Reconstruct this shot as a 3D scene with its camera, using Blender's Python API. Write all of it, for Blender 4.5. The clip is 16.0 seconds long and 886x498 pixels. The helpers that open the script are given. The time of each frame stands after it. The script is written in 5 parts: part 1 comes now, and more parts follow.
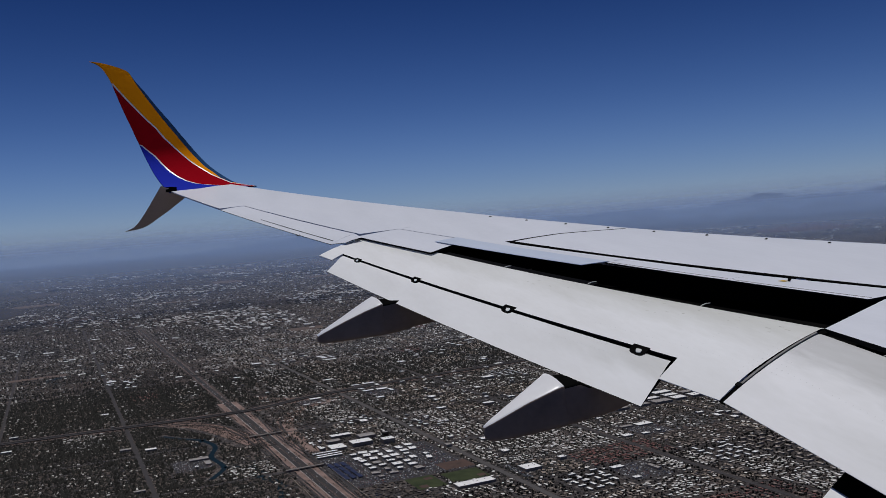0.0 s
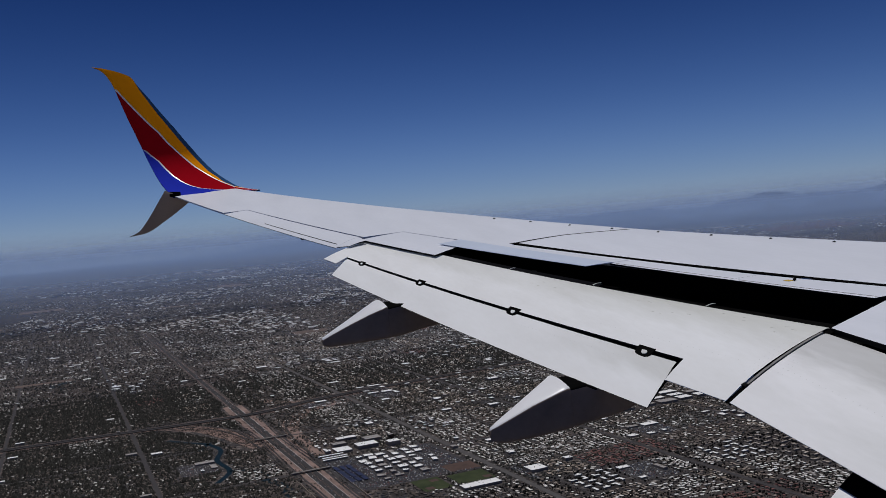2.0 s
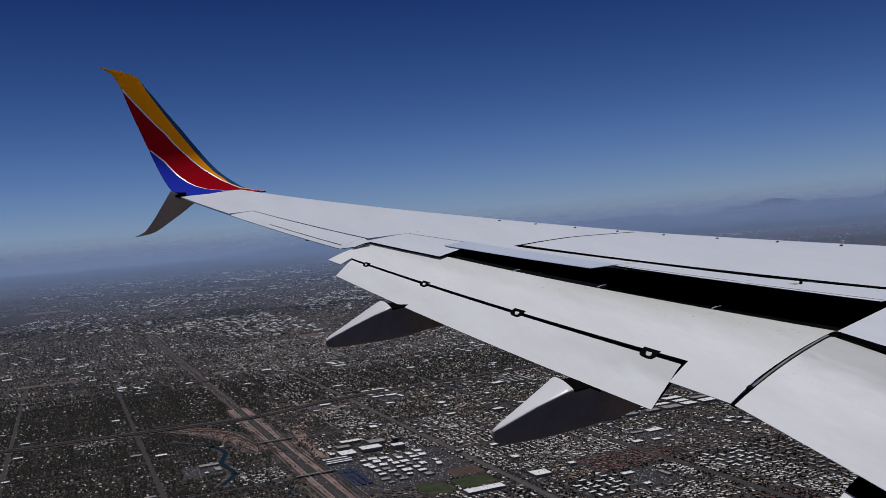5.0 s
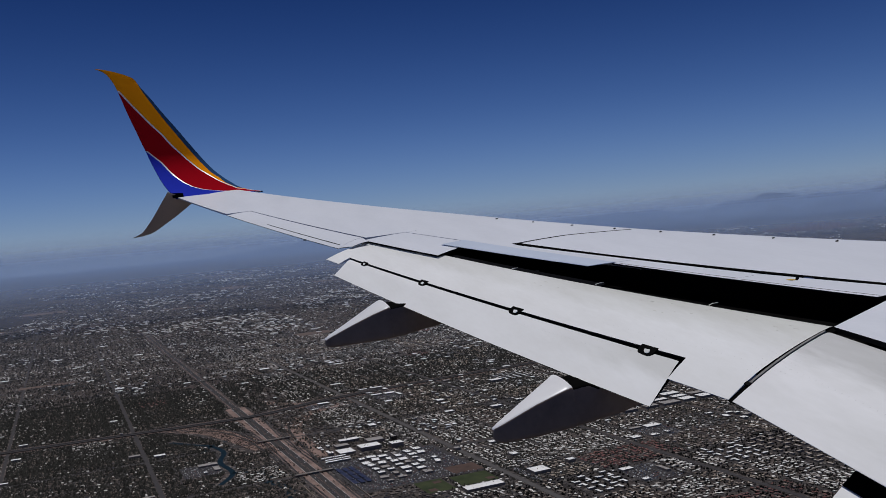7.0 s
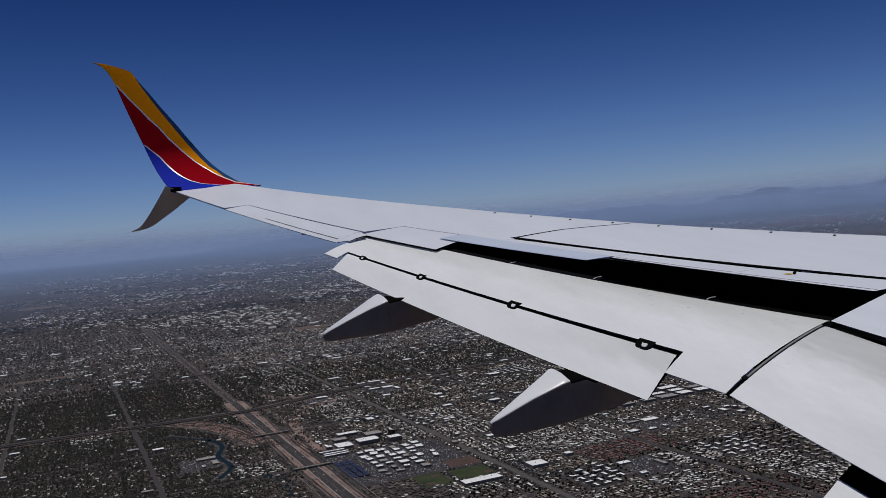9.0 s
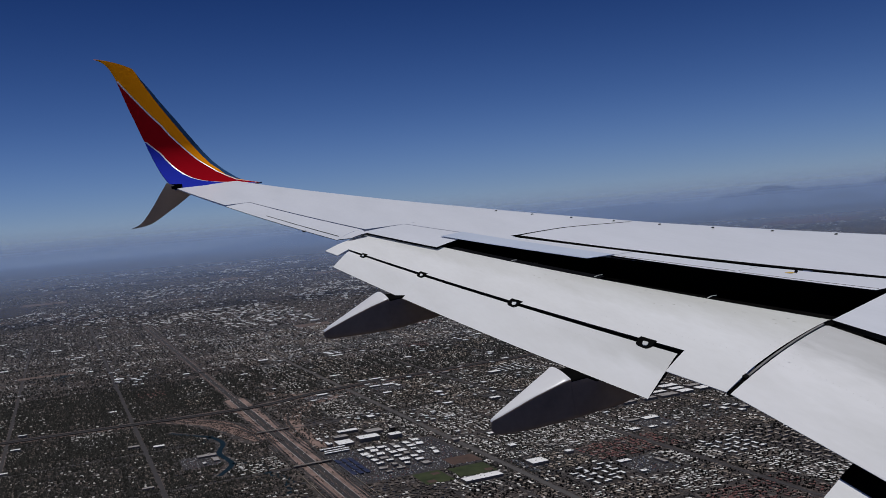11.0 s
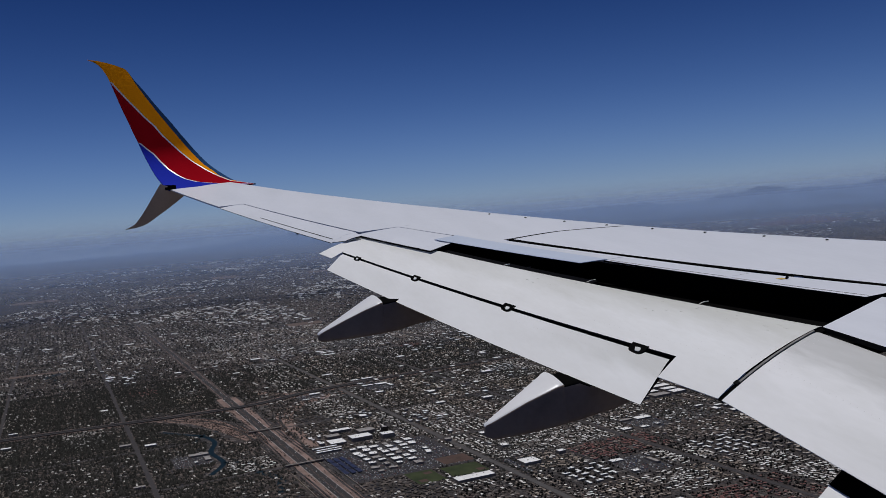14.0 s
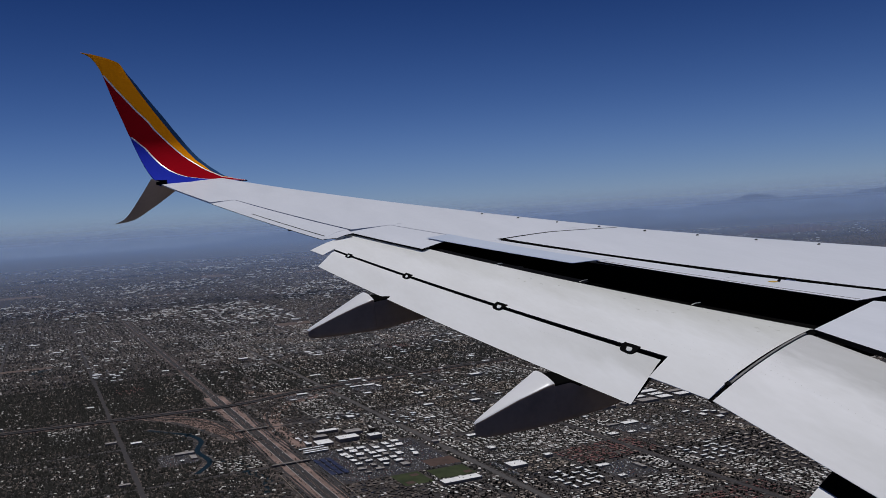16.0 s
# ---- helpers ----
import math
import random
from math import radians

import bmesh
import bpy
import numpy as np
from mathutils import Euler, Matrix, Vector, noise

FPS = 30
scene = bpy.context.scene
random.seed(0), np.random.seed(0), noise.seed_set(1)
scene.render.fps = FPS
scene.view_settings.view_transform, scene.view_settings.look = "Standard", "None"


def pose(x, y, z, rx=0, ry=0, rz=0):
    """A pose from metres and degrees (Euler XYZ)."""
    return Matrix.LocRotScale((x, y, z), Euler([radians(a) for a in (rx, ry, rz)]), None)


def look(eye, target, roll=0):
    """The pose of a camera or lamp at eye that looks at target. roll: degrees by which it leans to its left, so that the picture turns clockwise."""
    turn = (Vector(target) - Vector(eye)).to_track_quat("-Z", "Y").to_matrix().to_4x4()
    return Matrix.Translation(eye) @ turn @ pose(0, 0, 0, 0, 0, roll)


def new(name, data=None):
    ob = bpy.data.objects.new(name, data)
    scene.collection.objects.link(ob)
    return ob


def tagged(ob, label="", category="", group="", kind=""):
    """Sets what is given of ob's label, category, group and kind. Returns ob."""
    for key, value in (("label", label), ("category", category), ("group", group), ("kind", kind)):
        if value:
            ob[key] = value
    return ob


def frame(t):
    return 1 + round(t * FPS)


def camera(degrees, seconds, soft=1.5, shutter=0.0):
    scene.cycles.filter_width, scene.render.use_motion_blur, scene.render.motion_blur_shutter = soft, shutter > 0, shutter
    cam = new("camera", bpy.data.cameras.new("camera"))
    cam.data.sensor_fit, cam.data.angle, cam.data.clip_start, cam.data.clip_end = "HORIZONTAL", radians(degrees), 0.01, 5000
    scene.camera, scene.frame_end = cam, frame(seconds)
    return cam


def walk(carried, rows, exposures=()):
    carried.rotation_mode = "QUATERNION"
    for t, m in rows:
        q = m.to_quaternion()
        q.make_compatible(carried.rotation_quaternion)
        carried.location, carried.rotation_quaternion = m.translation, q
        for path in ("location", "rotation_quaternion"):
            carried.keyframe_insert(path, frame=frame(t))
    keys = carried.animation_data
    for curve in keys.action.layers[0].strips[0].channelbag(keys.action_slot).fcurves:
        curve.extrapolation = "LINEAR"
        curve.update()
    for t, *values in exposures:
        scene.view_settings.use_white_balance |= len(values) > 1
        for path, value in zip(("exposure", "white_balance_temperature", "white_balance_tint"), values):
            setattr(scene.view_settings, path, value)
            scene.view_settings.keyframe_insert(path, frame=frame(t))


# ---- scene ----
# ---------- camera ----------
cam = camera(52.97, 16.0, soft=0.8)
ROWS = [
    (0.0, -0.005, 0.007, 60.007, 88.451, 4.224, 71.742),
    (0.5, 0.007, -0.003, 60.000, 88.504, 4.258, 71.762),
    (1.0, 0.009, -0.002, 60.002, 88.548, 4.774, 71.753),
    (1.5, -0.013, 0.010, 59.996, 88.641, 4.828, 71.837),
    (2.0, -0.005, 0.001, 60.016, 88.577, 4.771, 71.961),
    (2.5, -0.003, 0.007, 60.014, 88.664, 4.820, 72.115),
    (3.0, 0.001, -0.001, 60.013, 88.722, 4.853, 72.176),
    (3.5, -0.001, 0.003, 60.007, 88.747, 4.568, 72.272),
    (4.0, -0.032, 0.020, 59.974, 88.944, 4.452, 72.362),
    (6.5, -0.006, 0.011, 60.004, 88.700, 4.272, 72.306),
    (7.0, 0.000, -0.000, 60.000, 88.701, 4.858, 72.131),
    (7.5, 0.003, -0.006, 60.003, 88.489, 4.602, 72.077),
    (8.0, -0.007, -0.004, 59.980, 88.429, 4.853, 72.038),
    (8.5, 0.002, -0.002, 60.018, 88.194, 4.966, 72.016),
    (9.0, 0.006, -0.001, 60.000, 88.314, 4.833, 72.015),
    (11.5, -0.008, 0.009, 60.000, 88.122, 4.600, 72.164),
    (12.0, -0.011, 0.019, 59.995, 88.142, 4.487, 72.263),
    (12.5, -0.003, 0.003, 59.982, 88.345, 4.627, 72.174),
    (13.0, 0.009, 0.012, 60.008, 88.341, 5.207, 72.095),
    (13.5, 0.031, -0.022, 60.036, 88.021, 5.041, 71.699),
    (14.0, 0.028, -0.012, 60.048, 88.095, 4.472, 71.632),
    (14.5, 0.004, -0.008, 60.002, 88.035, 3.888, 71.519),
    (15.0, 0.002, -0.007, 59.997, 88.551, 3.209, 71.642),
    (15.5, 0.006, -0.030, 59.999, 88.390, 3.309, 71.212),
    (16.0, -0.001, -0.024, 60.007, 88.200, 3.481, 71.047),
]
walk(cam, [(r[0], pose(*r[1:])) for r in ROWS])

# ---------- light ----------
SUN_ELEV, SUN_DIR = 79.0, (-1.0, -0.35)      # towards the sun: high, outboard
sky_world = bpy.data.worlds.new("sky")
scene.world = sky_world
sky_world.use_nodes = True
wn, wl = sky_world.node_tree.nodes, sky_world.node_tree.links
wn.clear()
sky = wn.new("ShaderNodeTexSky")
sky.sky_type, sky.sun_disc = "NISHITA", False
sky.sun_elevation, sky.sun_rotation = radians(SUN_ELEV), math.atan2(SUN_DIR[0], SUN_DIR[1])
sky.altitude, sky.air_density, sky.dust_density, sky.ozone_density = 1500, 1.0, 0.2, 3.0
bg = wn.new("ShaderNodeBackground")
bg.inputs["Strength"].default_value = 0.075
wout = wn.new("ShaderNodeOutputWorld")
# clear dry air: the blue deepens with height above the horizon
wtc = wn.new("ShaderNodeTexCoord")
wsep = wn.new("ShaderNodeSeparateXYZ")
wl.new(wtc.outputs["Generated"], wsep.inputs[0])
wramp = wn.new("ShaderNodeValToRGB")
for _ in range(2):
    wramp.color_ramp.elements.new(0.5)
for e, (p, c) in zip(wramp.color_ramp.elements, ((0.0, (0.53, 0.63, 0.97)), (0.13, (0.205, 0.318, 0.60)), (0.28, (0.047, 0.124, 0.325)), (1.0, (0.04, 0.085, 0.23)))):
    e.position, e.color = p, (*c, 1)
wramp.color_ramp.interpolation = "B_SPLINE"
wl.new(wsep.outputs[2], wramp.inputs[0])
wmul = wn.new("ShaderNodeMix")
wmul.data_type, wmul.blend_type = "RGBA", "MULTIPLY"
wmul.inputs[0].default_value = 1.0
wl.new(sky.outputs[0], wmul.inputs[6])
wl.new(wramp.outputs[0], wmul.inputs[7])
wl.new(wmul.outputs[2], bg.inputs[0])
wl.new(bg.outputs[0], wout.inputs[0])
sun = new("sun", bpy.data.lights.new("sun", "SUN"))
sun.data.energy, sun.data.angle, sun.data.color = 2.6, radians(0.53), (1.0, 0.98, 0.96)
sd = Vector((SUN_DIR[0], SUN_DIR[1], 0)).normalized() * math.cos(radians(SUN_ELEV))
sd.z = math.sin(radians(SUN_ELEV))
sun.matrix_world = look(sd * 200, (0, 0, 0))
scene.view_settings.exposure = -0.07


# ---------- materials ----------
def nodes(name):
    m = bpy.data.materials.new(name)
    m.use_nodes = True
    return m, m.node_tree.nodes, m.node_tree.links, m.node_tree.nodes["Principled BSDF"]


def surface(name, light, dark, rough=0.6, metal=0.0, scale=8.0, fine=60.0, bump=0.1, stretch=(1, 1, 1), coat=0.0, island=0.0, ramp=None, spec=0.5):
    """Two colours mixed by noise at two sizes, with a fine relief; island: share of tint that differs from piece to piece."""
    m, n, l, b = nodes(name)
    tc = n.new("ShaderNodeTexCoord")
    mp = n.new("ShaderNodeMapping")
    mp.inputs["Scale"].default_value = stretch
    l.new(tc.outputs["Object"], mp.inputs["Vector"])
    a = n.new("ShaderNodeTexNoise")
    a.inputs["Scale"].default_value, a.inputs["Detail"].default_value = scale, 5
    c = n.new("ShaderNodeTexNoise")
    c.inputs["Scale"].default_value, c.inputs["Detail"].default_value = fine, 3
    for t in (a, c):
        l.new(mp.outputs[0], t.inputs["Vector"])
    add = n.new("ShaderNodeMath")
    add.operation = "MULTIPLY_ADD"
    l.new(c.outputs["Fac"], add.inputs[0])
    add.inputs[1].default_value = 0.35
    l.new(a.outputs["Fac"], add.inputs[2])
    mr = n.new("ShaderNodeMapRange")
    mr.inputs[1].default_value, mr.inputs[2].default_value = 0.45, 0.95
    l.new(add.outputs[0], mr.inputs[0])
    mix = n.new("ShaderNodeMix")
    mix.data_type = "RGBA"
    mix.inputs[6].default_value, mix.inputs[7].default_value = (*light, 1), (*dark, 1)
    l.new(mr.outputs[0], mix.inputs[0])
    col = mix.outputs[2]
    if ramp:
        geo = n.new("ShaderNodeNewGeometry")
        cr = n.new("ShaderNodeValToRGB")
        cr.color_ramp.interpolation = "CONSTANT"
        while len(cr.color_ramp.elements) < len(ramp):
            cr.color_ramp.elements.new(0.5)
        for e, (p, rgb) in zip(cr.color_ramp.elements, ramp):
            e.position, e.color = p, (*rgb, 1)
        l.new(geo.outputs["Random Per Island"], cr.inputs[0])
        mul = n.new("ShaderNodeMix")
        mul.data_type, mul.blend_type = "RGBA", "MULTIPLY"
        mul.inputs[0].default_value = 1.0
        l.new(col, mul.inputs[6])
        l.new(cr.outputs[0], mul.inputs[7])
        col = mul.outputs[2]
    if island:
        geo = n.new("ShaderNodeNewGeometry")
        hs = n.new("ShaderNodeHueSaturation")
        k = n.new("ShaderNodeMapRange")
        k.inputs[3].default_value, k.inputs[4].default_value = 1 - island, 1 + island
        l.new(geo.outputs["Random Per Island"], k.inputs[0])
        l.new(k.outputs[0], hs.inputs["Value"])
        l.new(col, hs.inputs["Color"])
        col = hs.outputs[0]
    l.new(col, b.inputs["Base Color"])
    b.inputs["Roughness"].default_value, b.inputs["Metallic"].default_value = rough, metal
    b.inputs["Coat Weight"].default_value = coat
    b.inputs["Specular IOR Level"].default_value = spec
    if bump:
        bp = n.new("ShaderNodeBump")
        bp.inputs["Strength"].default_value, bp.inputs["Distance"].default_value = bump, 0.01
        l.new(add.outputs[0], bp.inputs["Height"])
        l.new(bp.outputs[0], b.inputs["Normal"])
    return m


M_WHITE = surface("white_paint", (0.735, 0.76, 0.825), (0.665, 0.69, 0.75), 0.4, scale=1.3, fine=14, bump=0.01, stretch=(0.6, 2.0, 1), spec=0.5)
M_FLAP = surface("worn_white_paint", (0.79, 0.80, 0.815), (0.71, 0.715, 0.72), 0.6, scale=2.6, fine=22, bump=0.02, stretch=(0.35, 1.6, 1), spec=0.25)


def darker_band(m, across, w0, w1, tint, reach=None):
    """A darker strip along the span, where v - across * u lies between w0 and w1, with ragged edges; reach: fades out
    beyond this u.
    """
    n, l = m.node_tree.nodes, m.node_tree.links
    b = n["Principled BSDF"]
    old = b.inputs["Base Color"].links[0].from_socket
    tc = n.new("ShaderNodeTexCoord")
    sep = n.new("ShaderNodeSeparateXYZ")
    l.new(tc.outputs["Object"], sep.inputs[0])
    w = n.new("ShaderNodeMath")
    w.operation = "MULTIPLY_ADD"
    w.inputs[1].default_value = across
    l.new(sep.outputs[0], w.inputs[0])
    neg = n.new("ShaderNodeMath")
    neg.operation = "MULTIPLY"
    neg.inputs[1].default_value = -1.0
    l.new(sep.outputs[1], neg.inputs[0])
    l.new(neg.outputs[0], w.inputs[2])
    mp = n.new("ShaderNodeMapping")
    mp.inputs["Scale"].default_value = (1.2, 5, 1)
    l.new(tc.outputs["Object"], mp.inputs["Vector"])
    nz = n.new("ShaderNodeTexNoise")
    nz.inputs["Scale"].default_value, nz.inputs["Detail"].default_value = 2.5, 6
    l.new(mp.outputs[0], nz.inputs["Vector"])
    sh = n.new("ShaderNodeMath")
    sh.operation = "MULTIPLY_ADD"
    sh.inputs[1].default_value = 0.22
    l.new(nz.outputs["Fac"], sh.inputs[0])
    l.new(w.outputs[0], sh.inputs[2])
    lo = n.new("ShaderNodeMapRange")
    lo.inputs[1].default_value, lo.inputs[2].default_value = w0 + 0.08, w0 + 0.14
    hi = n.new("ShaderNodeMapRange")
    hi.inputs[1].default_value, hi.inputs[2].default_value, hi.inputs[3].default_value, hi.inputs[4].default_value = w1 + 0.08, w1 + 0.22, 1.0, 0.0
    for k in (lo, hi):
        l.new(sh.outputs[0], k.inputs[0])
    mul = n.new("ShaderNodeMath")
    mul.operation = "MULTIPLY"
    l.new(lo.outputs[0], mul.inputs[0])
    l.new(hi.outputs[0], mul.inputs[1])
    share = mul.outputs[0]
    if reach:
        fade = n.new("ShaderNodeMapRange")
        fade.inputs[1].default_value, fade.inputs[2].default_value = -reach - 0.9, -reach
        l.new(sep.outputs[0], fade.inputs[0])
        both = n.new("ShaderNodeMath")
        both.operation = "MULTIPLY"
        l.new(share, both.inputs[0])
        l.new(fade.outputs[0], both.inputs[1])
        share = both.outputs[0]
    mix = n.new("ShaderNodeMix")
    mix.data_type, mix.blend_type = "RGBA", "MULTIPLY"
    l.new(share, mix.inputs[0])
    l.new(old, mix.inputs[6])
    mix.inputs[7].default_value = (*tint, 1)
    l.new(mix.outputs[2], b.inputs["Base Color"])


M_FLAPIN = surface("inboard_flap_paint", (0.80, 0.805, 0.825), (0.68, 0.685, 0.69), 0.6, scale=2.2, fine=16, bump=0.02, stretch=(0.35, 1.6, 1), spec=0.25)
# inboard flap: front part tinted darker
darker_band(M_FLAPIN, 0.03, 3.60, 3.96, (0.72, 0.72, 0.71))
# worn, dirty strips along the main flap's front
darker_band(M_FLAP, 0.25, 2.02, 2.52, (0.89, 0.89, 0.868))
darker_band(M_FLAP, 0.25, 2.12, 2.34, (0.88, 0.88, 0.85), 8.6)
M_FLAPAFT = surface("aft_flap_paint", (0.79, 0.80, 0.815), (0.72, 0.725, 0.73), 0.6, scale=2.6, fine=22, bump=0.02, stretch=(0.35, 1.6, 1), spec=0.25)
# dirty strip at the inboard end of the aft flap
darker_band(M_FLAPAFT, 0.25, 2.80, 3.07, (0.84, 0.84, 0.82), 7.4)
M_RIVET = surface("fastener_heads", (0.66, 0.66, 0.67), (0.58, 0.58, 0.59), 0.6, scale=5, fine=30, bump=0.0)
M_SCUFF = surface("grease_marks", (0.60, 0.60, 0.57), (0.52, 0.52, 0.50), 0.6, scale=9, fine=60, bump=0.0)
M_SPOIL = surface("grey_blue_spoiler", (0.61, 0.68, 0.80), (0.55, 0.62, 0.74), 0.35, scale=2, fine=20, bump=0.01)
# black fittings and joints, and the shade inside cove and slots as flat black
M_DARK = surface("black_parts_and_cavity_shade", (0.006, 0.006, 0.006), (0.003, 0.003, 0.003), 0.9, scale=3, fine=20, bump=0.0, spec=0.0)
# black rubber; on panel edges it paints the shade of the gaps
M_RUBBER_SHADE = surface("black_rubber_and_edge_shade", (0.01, 0.01, 0.011), (0.006, 0.006, 0.006), 0.8, scale=6, fine=40, bump=0.05, spec=0.03)
M_SEAL = surface("grey_seal_strip", (0.20, 0.19, 0.19), (0.07, 0.07, 0.07), 0.6, scale=9, fine=60, bump=0.05)
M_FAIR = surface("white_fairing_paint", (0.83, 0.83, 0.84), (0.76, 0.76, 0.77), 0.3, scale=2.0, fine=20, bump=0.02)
# shade on the fairing sides, put into a warm dark grey
M_FAIRG = surface("fairing_flank_shade", (0.32, 0.25, 0.20), (0.2, 0.155, 0.125), 0.6, scale=2.5, fine=22, bump=0.02, spec=0.03)
M_NAVY = surface("navy_paint", (0.026, 0.075, 0.18), (0.022, 0.062, 0.15), 0.5, scale=2, fine=20, bump=0.0, spec=0.0)
M_ORANGE = surface("orange_paint", (1.0, 0.345, 0.008), (0.96, 0.32, 0.007), 0.5, scale=2, fine=20, bump=0.0, spec=0.0)
M_RED = surface("red_paint", (0.36, 0.0046, 0.012), (0.33, 0.0042, 0.011), 0.5, scale=2, fine=20, bump=0.0, spec=0.0)
M_BLUE = surface("blue_paint", (0.024, 0.04, 0.46), (0.02, 0.034, 0.41), 0.5, scale=2, fine=20, bump=0.0, spec=0.0)
M_LINE = surface("silver_line_paint", (0.72, 0.72, 0.78), (0.65, 0.65, 0.7), 0.35, scale=3, fine=20, bump=0.0)
M_STRAKE = surface("strake_grey_paint", (0.62, 0.50, 0.40), (0.46, 0.37, 0.30), 0.45, scale=2, fine=30, bump=0.02)
M_YELLOW = surface("yellow_paint", (0.65, 0.42, 0.04), (0.5, 0.3, 0.03), 0.5, scale=8, fine=40, bump=0.0)
# flap nose: the spoilers' shade put into a near-black colour
M_NOSE = surface("flap_nose_shade", (0.0042, 0.0044, 0.006), (0.003, 0.0031, 0.004), 0.85, scale=3, fine=20, bump=0.0, spec=0.03)
M_STEEL = surface("bare_metal", (0.5, 0.5, 0.5), (0.35, 0.35, 0.35), 0.35, 0.9, scale=8, fine=60, bump=0.02)

M_ASPHALT = surface("asphalt", (0.046, 0.043, 0.044), (0.034, 0.032, 0.032), 0.9, scale=0.4, fine=4, bump=0.0, spec=0.2)
M_STREET = surface("old_asphalt", (0.054, 0.050, 0.052), (0.038, 0.035, 0.037), 0.9, scale=0.3, fine=3, bump=0.0, spec=0.2)
M_AVENUE = surface("bleached_asphalt", (0.092, 0.086, 0.085), (0.064, 0.06, 0.06), 0.9, scale=0.3, fine=3, bump=0.0, spec=0.2)
M_CONCRETE = surface("concrete", (0.24, 0.225, 0.21), (0.17, 0.16, 0.15), 0.85, scale=0.5, fine=4, bump=0.0, spec=0.2)
M_SAND = surface("bare_desert_soil", (0.30, 0.21, 0.18), (0.11, 0.083, 0.075), 0.95, scale=0.22, fine=1.5, bump=0.0, spec=0.1)
M_GRASS = surface("sports_turf", (0.052, 0.062, 0.030), (0.026, 0.036, 0.018), 0.9, scale=0.3, fine=3, bump=0.0, spec=0.1)
M_LAWN = surface("dry_park_lawn", (0.085, 0.078, 0.05), (0.045, 0.046, 0.03), 0.9, scale=0.5, fine=3, bump=0.0, spec=0.1)
M_CLAY = surface("red_clay", (0.10, 0.065, 0.055), (0.06, 0.044, 0.038), 0.95, scale=0.4, fine=3, bump=0.0, spec=0.1)
M_WATER = surface("lake_water", (0.008, 0.020, 0.028), (0.006, 0.015, 0.021), 0.5, scale=0.5, fine=5, bump=0.1, spec=0.04)
M_ROOFW = surface("white_membrane_roof", (0.84, 0.84, 0.83), (0.70, 0.69, 0.68), 0.7, scale=0.6, fine=4, bump=0.0)
M_ROOFG = surface("grey_gravel_roof", (0.32, 0.30, 0.29), (0.2, 0.185, 0.18), 0.85, scale=0.6, fine=4, bump=0.0)
M_ROOFT = surface("tan_flat_roof", (0.42, 0.37, 0.33), (0.3, 0.26, 0.23), 0.85, scale=0.6, fine=4, bump=0.0)
M_STUCCO = surface("tan_stucco", (0.32, 0.27, 0.22), (0.24, 0.2, 0.165), 0.9, scale=0.7, fine=5, bump=0.0, spec=0.2)
M_GLASSD = surface("dark_tower_glass", (0.012, 0.012, 0.014), (0.008, 0.008, 0.01), 0.15, scale=1, fine=6, bump=0.0)
M_SOLAR = surface("blue_carport_panels", (0.010, 0.016, 0.055), (0.008, 0.013, 0.042), 0.5, scale=1, fine=8, bump=0.0)
M_PAINT = surface("road_paint", (0.6, 0.6, 0.58), (0.45, 0.45, 0.43), 0.8, scale=1, fine=5, bump=0.0)
M_HOUSEW = surface("house_stucco", (0.9, 0.9, 0.9), (0.7, 0.7, 0.7), 0.9, scale=0.5, fine=4, bump=0.0, spec=0.1,
                   ramp=[(0.0, (0.24, 0.20, 0.165)), (0.35, (0.17, 0.135, 0.11)), (0.6, (0.34, 0.31, 0.28)), (0.85, (0.45, 0.43, 0.41))])
ROOF_KINDS = {
    "brown": [(0.0, (0.11, 0.088, 0.08)), (0.2, (0.17, 0.14, 0.125)), (0.42, (0.26, 0.222, 0.20)), (0.6, (0.06, 0.054, 0.053)), (0.70, (0.40, 0.365, 0.34)), (0.82, (0.80, 0.78, 0.76))],
    "tan": [(0.0, (0.30, 0.25, 0.212)), (0.3, (0.19, 0.156, 0.135)), (0.55, (0.36, 0.312, 0.275)), (0.70, (0.08, 0.07, 0.064)), (0.82, (0.78, 0.75, 0.72))],
    "slate": [(0.0, (0.085, 0.083, 0.085)), (0.35, (0.15, 0.146, 0.146)), (0.6, (0.26, 0.25, 0.245)), (0.74, (0.045, 0.044, 0.047)), (0.82, (0.78, 0.77, 0.76))],
    "pale": [(0.0, (0.70, 0.68, 0.66)), (0.26, (0.45, 0.42, 0.40)), (0.46, (0.22, 0.19, 0.17)), (0.66, (0.34, 0.305, 0.28)), (0.80, (0.82, 0.81, 0.80))],
    "dark": [(0.0, (0.06, 0.051, 0.047)), (0.3, (0.10, 0.082, 0.073)), (0.6, (0.16, 0.136, 0.122)), (0.78, (0.07, 0.064, 0.063)), (0.91, (0.62, 0.60, 0.58))],
    "red": [(0.0, (0.18, 0.09, 0.085)), (0.4, (0.22, 0.115, 0.105)), (0.7, (0.11, 0.066, 0.062)), (0.85, (0.30, 0.24, 0.215))],
}
M_ROOFS = {k: surface(k + "_house_roofs", (0.95, 0.95, 0.95), (0.65, 0.65, 0.65), 0.9, scale=0.8, fine=5, bump=0.0, spec=0.1, ramp=v) for k, v in ROOF_KINDS.items()}
M_TREE = surface("tree_foliage", (0.029, 0.0285, 0.0265), (0.013, 0.013, 0.0125), 0.95, scale=1.5, fine=9, bump=0.0, island=0.5, spec=0.05)
